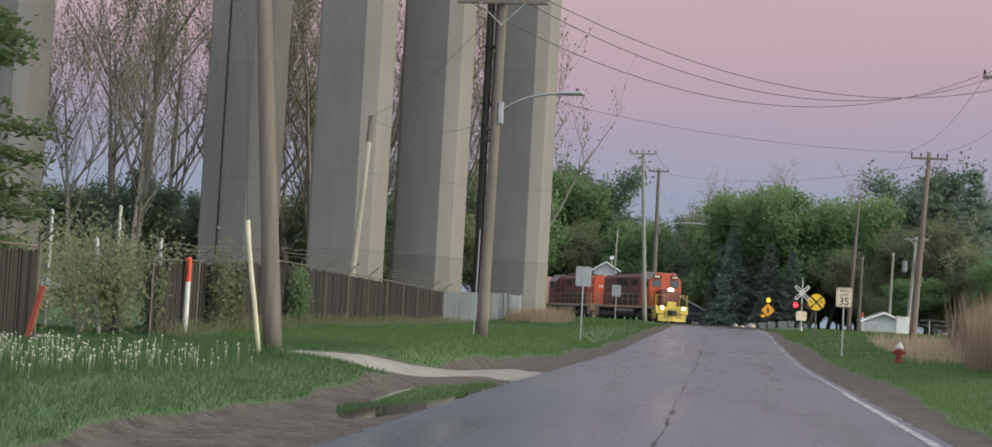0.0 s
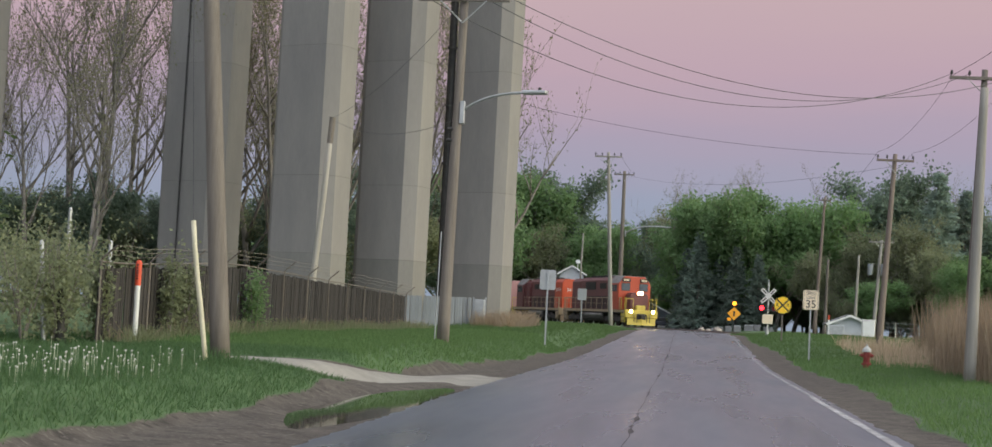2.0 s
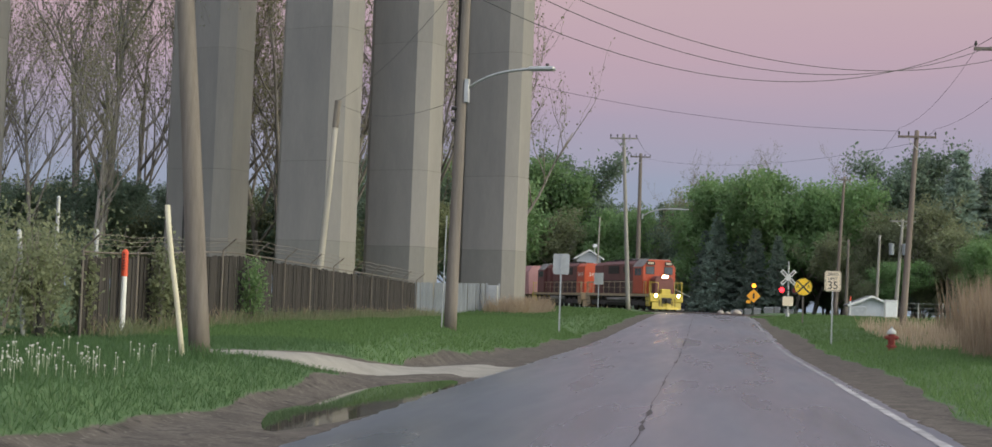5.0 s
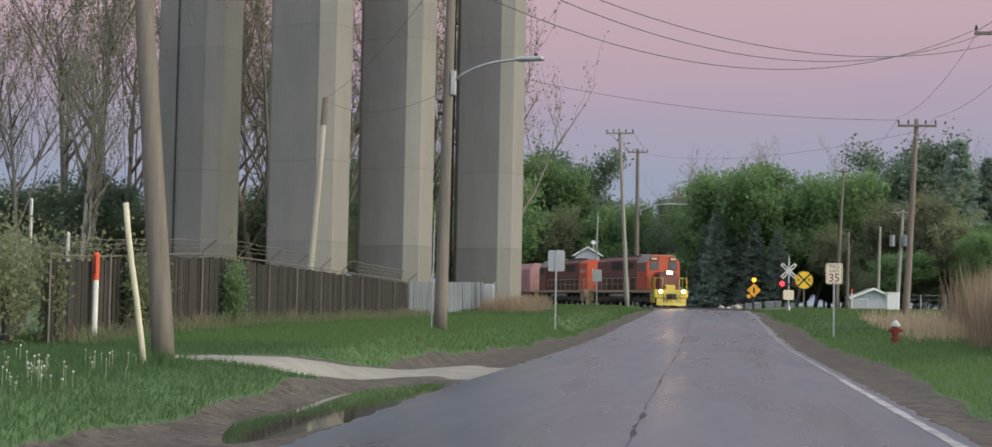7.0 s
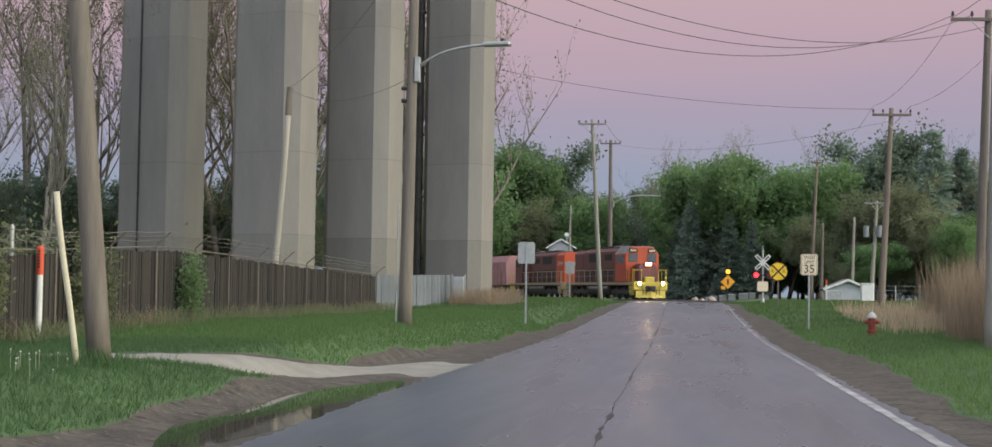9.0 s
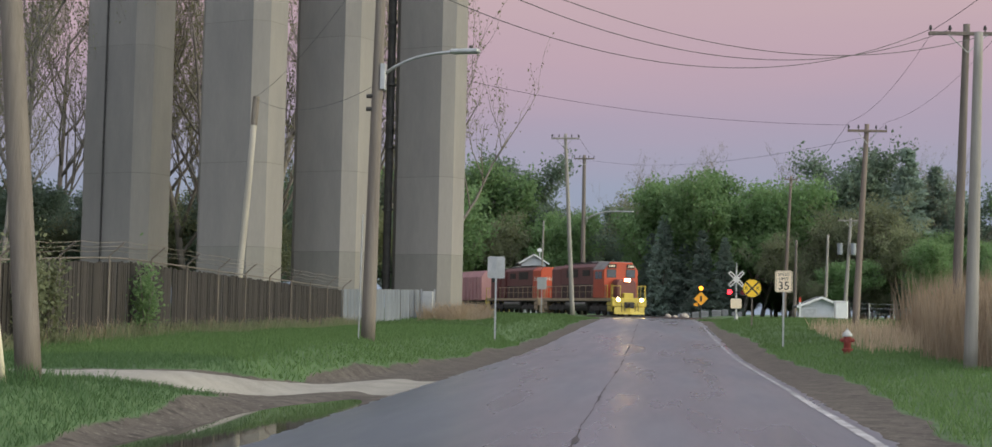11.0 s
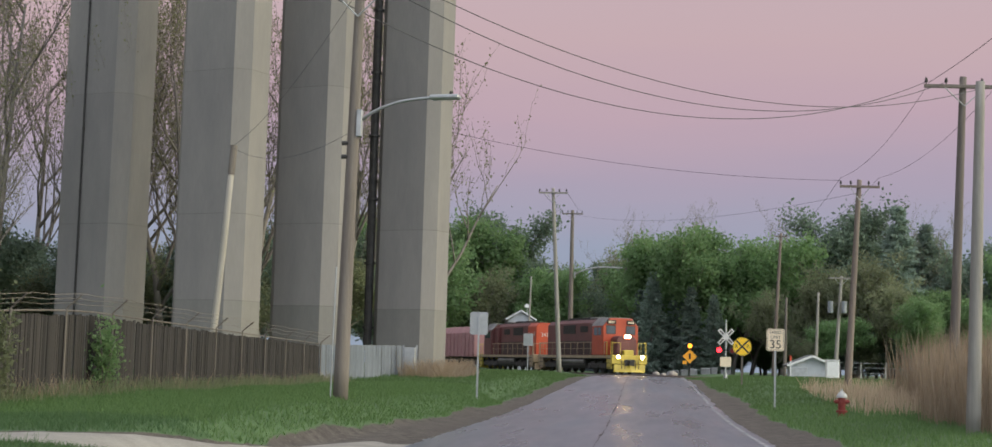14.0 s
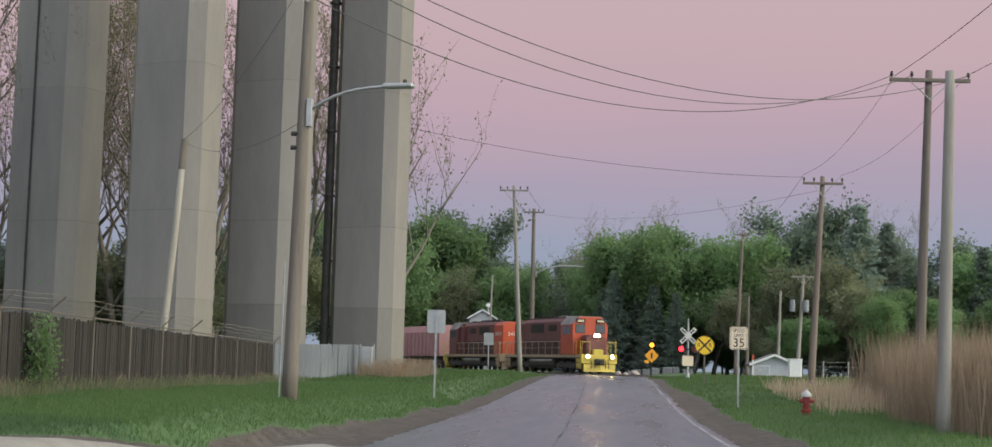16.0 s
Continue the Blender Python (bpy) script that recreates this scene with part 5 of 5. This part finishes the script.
def bush(x, y, r, h, leaf, seed, n=1300, label="scrubby green bush growing along the fence"):
    rng = np.random.RandomState(seed)
    c = rng.normal(0, 0.45, (n, 3)) * [r, r, h * 0.5] + [0, 0, h * 0.5]
    c = c[c[:, 2] > 0]
    m = len(c)
    a = rng.normal(0, 1, (m, 3))
    a /= np.linalg.norm(a, axis=1, keepdims=True)
    b = np.cross(a, rng.normal(0, 1, (m, 3)))
    b /= np.linalg.norm(b, axis=1, keepdims=True)
    s = 0.045 * rng.uniform(0.5, 1.4, (m, 1))
    t = thing("bush", pose(x, y, ground_z(x, y)), label, "bush", "bushes along the fence")
    ob = new("foliage", quads_mesh("foliage", np.stack([c - a * s, c - b * s * 0.6, c + a * s, c + b * s * 0.6], 1), M[leaf]))
    ob.parent = t
    for k in range(6):
        w = rng.uniform(0, 6.28)
        q = Vector((math.cos(w) * r * 0.6, math.sin(w) * r * 0.6, h * rng.uniform(0.6, 1.0)))
        bm = bmesh.new()
        tube(bm, [(0, 0, -0.1), tuple(q * 0.5 + Vector((0, 0, 0.1))), tuple(q)], [0.02, 0.013, 0.005], 4)
        part("stem", bm, M["bark"], t)


for i, (x, y, r, h) in enumerate(((-13.3, 29.5, 1.0, 2.1), (-14.5, 31, 1.2, 2.5), (-11.25, 30.2, 0.3, 1.9), (-11.2, 31.0, 0.3, 1.7), (-11.3, 36.4, 0.35, 1.6), (-16, 33, 1.5, 2.7), (-12.1, 26.3, 0.6, 2.0),
                                     (-18, 36, 1.8, 2.8), (-20, 40, 2, 2.7), (-14.5, 35, 1.3, 2.4), (-12.4, 25.6, 0.9, 2.0), (-13.2, 24.4, 1.0, 1.8), (-11.9, 26.0, 0.55, 1.9), (-11.6, 27.2, 0.25, 1.8))):
    bush(x, y, r, h, "leaf_green" if i == 4 else "leaf_olive", 100 + i)


# ---- grass and reeds ----
def blades(name, pts, h, w, lean, seed, material, label, cat):
    rng = np.random.RandomState(seed)
    n = len(pts)
    base = np.column_stack([pts[:, 0], pts[:, 1], height(pts[:, 0], pts[:, 1]) - 0.02])
    a = rng.uniform(0, 6.283, n)
    side = np.column_stack([np.cos(a), np.sin(a), np.zeros(n)]) * (w * rng.uniform(0.6, 1.4, n))[:, None]
    hh = (h * rng.uniform(0.45, 1.3, n))[:, None]
    top = base + np.column_stack([rng.normal(0, lean, n), rng.normal(0, lean, n), np.ones(n)]) * hh
    mid = base * 0.5 + top * 0.5 + np.array([0, 0, 0.06]) * hh
    quad = np.stack([base - side, base + side, mid + side * 0.7, top, mid - side * 0.7], 1)
    return tagged(new(name, quads_mesh(name, quad, material)), label, cat, kind="stuff")


def scatter(n, x0, x1, y0, y1, seed, keep):
    rng = np.random.RandomState(seed)
    p = np.column_stack([rng.uniform(x0, x1, n), rng.uniform(y0, y1, n)])
    return p[keep(p[:, 0], p[:, 1], rng.rand(n))]


def grassy(x, y, r):
    return (bare(x, y) + 0.3 * (r - 0.5) < 0.46) & ~((drive_off(across(x, y), y)[0] < 0.1) & (across(x, y) > -24) & (x < 0))


blades("tall_grass", scatter(5000, -13, -5.2, 9, 22, 21, grassy), 0.20, 0.005, 0.25, 21, M["grass"], "taller grass tufts in the verge", "grass")
blades("grass", scatter(150000, -15, -4.5, 8, 28, 1, grassy), 0.10, 0.006, 0.45, 1, M["grass"], "lush green spring grass", "grass")
blades("grass", scatter(110000, -13, -4.5, 28, 60, 2, grassy), 0.11, 0.010, 0.45, 2, M["grass_lit"], "lush green spring grass", "grass")
blades("grass", scatter(60000, 2.8, 14, 15, 62, 3, grassy), 0.15, 0.010, 0.45, 3, M["grass_lit"], "green spring grass", "grass")
blades("grass", scatter(90000, -14, 14, 60, 112, 4, grassy), 0.15, 0.014, 0.45, 4, M["grass_lit"], "green spring grass", "grass")
blades("dry_grass", scatter(2600, -11.0, -8.6, 70, 79, 5, grassy), 0.75, 0.012, 0.3, 5, M["reed"], "dry straw grass at the pier's foot", "dry grass")


blades("weeds", scatter(5200, -11.5, -10.7, 27, 60, 31, lambda x, y, r: r < 0.35 + 0.65 * (np.sin(y * 1.3) * np.sin(y * 0.37 + 1) > -0.1)), 0.34, 0.009, 0.35, 31, M["leaf_olive"], "olive weeds along the fence foot", "weeds")
blades("dry_weeds", scatter(1000, -11.5, -10.9, 27, 60, 32, lambda x, y, r: r < 0.3 + 0.7 * (np.sin(y * 0.8) > 0)), 0.42, 0.007, 0.3, 32, M["reed"], "dry straw weeds along the fence foot", "weeds")


blades("tall_grass", np.random.RandomState(41).normal(0, 1, (420, 2)) * [0.28, 0.22] + [-6.86, 20.05], 0.22, 0.006, 0.3, 41, M["grass"], "grass tuft round the pole's foot", "grass")


def reed_keep(x, y, r):
    edge = 7.2 + 0.3 * np.sin(y * 0.9) + 1.9 * sm((y - 46) / 14)
    return (x > edge) & (r < 0.35 + 0.65 * sm((x - edge) / 1.5))


blades("reeds", scatter(42000, 7, 22, 38, 68, 6, reed_keep), 2.15, 0.012, 0.12, 6, M["reed"], "tall dry tan reeds beside the road", "reeds")
blades("reeds", scatter(5000, 6.2, 14, 52, 75, 7, lambda x, y, r: r > 0.2), 0.7, 0.012, 0.2, 7, M["reed"], "thin dry reeds in the grass", "reeds")


def dandelions():
    rng = random.Random(12)
    ico = bmesh.new()
    bmesh.ops.create_icosphere(ico, subdivisions=1, radius=1)
    unit = np.array([v.co[:] for v in ico.verts])
    tri = [[v.index for v in f.verts] for f in ico.faces]
    ico.free()
    vs, fs, sv, sf = [], [], [], []
    for _ in range(560):
        x = rng.uniform(-11.5, -6.4)
        y = rng.triangular(10.5, 19.5, 15.0)
        if not (-14 < x < -6.3):
            continue
        z, h = ground_z(x, y), rng.uniform(0.09, 0.25)
        k = len(vs)
        vs += (unit * rng.uniform(0.008, 0.0155) + [x, y, z + h]).tolist()
        fs += [[k + i for i in t] for t in tri]
        q = len(sv)
        sv += [(x - 0.004, y, z), (x + 0.004, y, z), (x + 0.003, y, z + h), (x - 0.003, y, z + h)]
        sf.append((q, q + 1, q + 2, q + 3))
    tagged(new("dandelion_heads", mesh_from("dandelion_heads", vs, fs, M["puff"])), "white dandelion seed heads over the grass", "dandelions", kind="stuff")
    tagged(new("dandelion_stems", mesh_from("dandelion_stems", sv, sf, M["stem"])), "pale dandelion stems", "dandelions", kind="stuff")


dandelions()


# ---- far small things ----
def house(x, y, w, d, h, rise, turn, label, wall="siding"):
    t = thing("house", pose(x, y, ground_z(x, y), 0, 0, turn), label, "house")
    part("wall", prism([(-d / 2, 0), (-d / 2, h), (0, h + rise * 0.97), (d / 2, h), (d / 2, 0)], -w / 2, w / 2), M[wall], t)
    roof = bmesh.new()
    for s in (-1, 1):
        vs = [roof.verts.new(p) for p in ((-w / 2 - 0.3, 0, h + rise), (w / 2 + 0.3, 0, h + rise), (w / 2 + 0.3, s * (d / 2 + 0.3), h - 0.1), (-w / 2 - 0.3, s * (d / 2 + 0.3), h - 0.1),
                                          (-w / 2 - 0.3, 0, h + rise + 0.15), (w / 2 + 0.3, 0, h + rise + 0.15), (w / 2 + 0.3, s * (d / 2 + 0.35), h + 0.05), (-w / 2 - 0.3, s * (d / 2 + 0.35), h + 0.05))]
        for q in ((0, 1, 2, 3), (7, 6, 5, 4), (0, 4, 5, 1), (1, 5, 6, 2), (2, 6, 7, 3), (3, 7, 4, 0)):
            roof.faces.new([vs[i] for i in q])
    bmesh.ops.recalc_face_normals(roof, faces=roof.faces[:])
    part("roof", roof, M["roof"], t)
    for s in (-1, 1):
        bm = bmesh.new()
        rod(bm, (w / 2 + 0.33, 0, h + rise + 0.05), (w / 2 + 0.33, s * (d / 2 + 0.35), h - 0.03), 0.11, seg=4)
        part("bargeboard", bm, M["white_paint"], t)
    for k in (-0.25, 0.25) if h > 2 else ():
        wn_ = part("window", bx(w / 2 - 0.02, w / 2 + 0.03, k * d - 0.5, k * d + 0.5, 0.9, 2.0), M["glass"], t)
        part("frame", bx(w / 2 - 0.01, w / 2 + 0.02, k * d - 0.58, k * d + 0.58, 0.82, 2.08), M["white_paint"], wn_)
    return t


house(-16.8, 186, 6, 2.9, 5.8, 1.0, -80, "grey house with a white gable behind the train")
bm = bmesh.new()
rod(bm, (0, 0, 0), (0, -0.12, 0.06), 0.30, 0.24, 20)
rod(bm, (0, 0, 0), (0, 0.3, -1.0), 0.06, seg=8)
dish = part("satellite_dish", bm, M["white_paint"])
dish.location = (-15.6, 183.0, 8.4)
tagged(dish, "white satellite dish on the house roof", "satellite dish")
garage = house(-7.8, 204, 8, 7.0, 1.6, 1.75, -90, "low blue-grey garage house at the wood's edge", "blue_siding")
part("garage_door", bx(4.0, 4.05, 1.6, 2.9, 0.0, 1.35, 0.01), M["white_paint"], garage, "white garage door")
annexe = house(-1.8, 208, 5, 4.4, 1.3, 0.8, -90, "low dark shed beside the garage house", "blue_siding")
part("window", bx(2.5, 2.54, -1.9, -0.9, 0.4, 1.3, 0.01), M["white_paint"], annexe, "pale window")


def barrier_blocks():
    rng = random.Random(31)
    x = 0.6
    for k in range(8):
        w, h = rng.uniform(0.45, 0.95), rng.uniform(0.45, 0.85)
        b = thing("concrete_block", pose(x + w / 2, 165 + rng.uniform(-1.5, 1.5), ground_z(x, 165) - 0.03, 0, 0, rng.uniform(-12, 12)), "grey concrete block standing beyond the crossing", "concrete block", "row of concrete blocks")
        bm = box(bmesh.new(), -w / 2, w / 2, -0.25, 0.25, 0, h)
        for v in bm.verts:
            if v.co.z > 0.1:
                v.co += Vector((rng.uniform(-0.06, 0.06), 0, rng.uniform(-0.12, 0.05)))
        part("block", bev(bm, 0.04), M["block"], b)
        x += w + rng.uniform(0.05, 0.35)


barrier_blocks()
house(11.0, 121, 4.0, 2.9, 0.9, 0.65, -90, "low pale shed beside the crossing")
bm = bx(-0.40, 0.40, -0.4, 0.4, 0.0, 1.2, 0.04)
cabinet = thing("signal_cabinet", pose(10.85, 104.2, ground_z(10.85, 104.2)), "white steel railway signal cabinet", "signal cabinet")
part("body", bm, M["white_paint"], cabinet)
part("roof", bx(-0.44, 0.44, -0.44, 0.44, 1.2, 1.26, 0.02), M["white_paint"], cabinet)
small = thing("junction_box", pose(8.75, 104.0, ground_z(8.75, 104.0)), "low grey junction box in the grass", "junction box")
part("body", bx(-0.5, 0.5, -0.3, 0.3, 0.0, 0.75, 0.03), M["galv"], small)
stake = thing("marker_stake", pose(8.2, 103.5, ground_z(8.2, 103.5)), "white stake with a red top", "marker stake")
part("shaft", bx(-0.05, 0.05, -0.05, 0.05, 0, 1.1), M["white_paint"], stake)
part("tip", bx(-0.055, 0.055, -0.055, 0.055, 1.1, 1.4), M["red_paint"], stake)


def rail_fence():
    f = thing("wire_fence", pose(0, 0, 0), "thin grey wire fence beyond the reeds", "fence")
    for i in range(14):
        x = 11.5 + i * 1.6
        bm = bmesh.new()
        rod(bm, (x, 108, ground_z(x, 108) - 0.1), (x, 108, ground_z(x, 108) + 1.2), 0.035, seg=6)
        part("post", bm, M["galv"], f)
    for z in (0.5, 0.85, 1.15):
        bm = bmesh.new()
        rod(bm, (11.5, 108, 1.1 + z), (32.3, 108, 1.1 + z), 0.012, seg=4)
        part("strand", bm, M["galv"], f)


rail_fence()
for i, (x, y, r) in enumerate(((1.2, 150, 0.42), (-0.4, 158, 0.36), (0.3, 152, 0.26))):
    bm = bmesh.new()
    bmesh.ops.create_icosphere(bm, subdivisions=3, radius=r)
    for v in bm.verts:
        v.co *= 1 + 0.25 * noise.noise(v.co * 2.2 + Vector((i * 7, 0, 0)))
        v.co.z *= 0.75
    b = part("boulder", bm, M["stone"], None, smooth=True)
    b.location = (x, y, ground_z(x, y) + r * 0.45)
    tagged(b, "rounded tan boulder beside the crossing", "boulder", "boulders")


def parked_car(x, y, turn):
    t = thing("parked_car", pose(x, y, ground_z(x, y), 0, 0, turn), "dark blue car parked before the garage house", "car")
    part("body", bev(box(bmesh.new(), -2.2, 2.2, -0.9, 0.9, 0.35, 0.85), 0.12, 3), M["car_dark"], t, smooth=True)
    part("cabin", bev(prism([(-0.8, 0.85), (-0.62, 1.4), (0.62, 1.4), (0.8, 0.85)], -1.5, 1.0), 0.08), M["glass"], t)
    for sx in (-1.35, 1.35):
        for sy in (-0.82, 0.82):
            bm = bmesh.new()
            rod(bm, (sx, sy - 0.1, 0.33), (sx, sy + 0.1, 0.33), 0.33, seg=16)
            part("wheel", bm, M["black"], t)


parked_car(-5.45, 190, 84)


# ---- what moves ----
def motions():
    back = pose(-UNIT, 0, 0, 0, 0, 180)
    walk(lead, [(t, ride(s, UNIT)) for t, s in RUN])
    walk(second, [(t, ride(s - UNIT, UNIT) @ back) for t, s in RUN])
    walk(third, [(t, ride(s - 2 * UNIT, 16.5)) for t, s in RUN])
    walk(fourth, [(t, ride(s - 2 * UNIT - 16.5, 16.5)) for t, s in RUN])


motions()
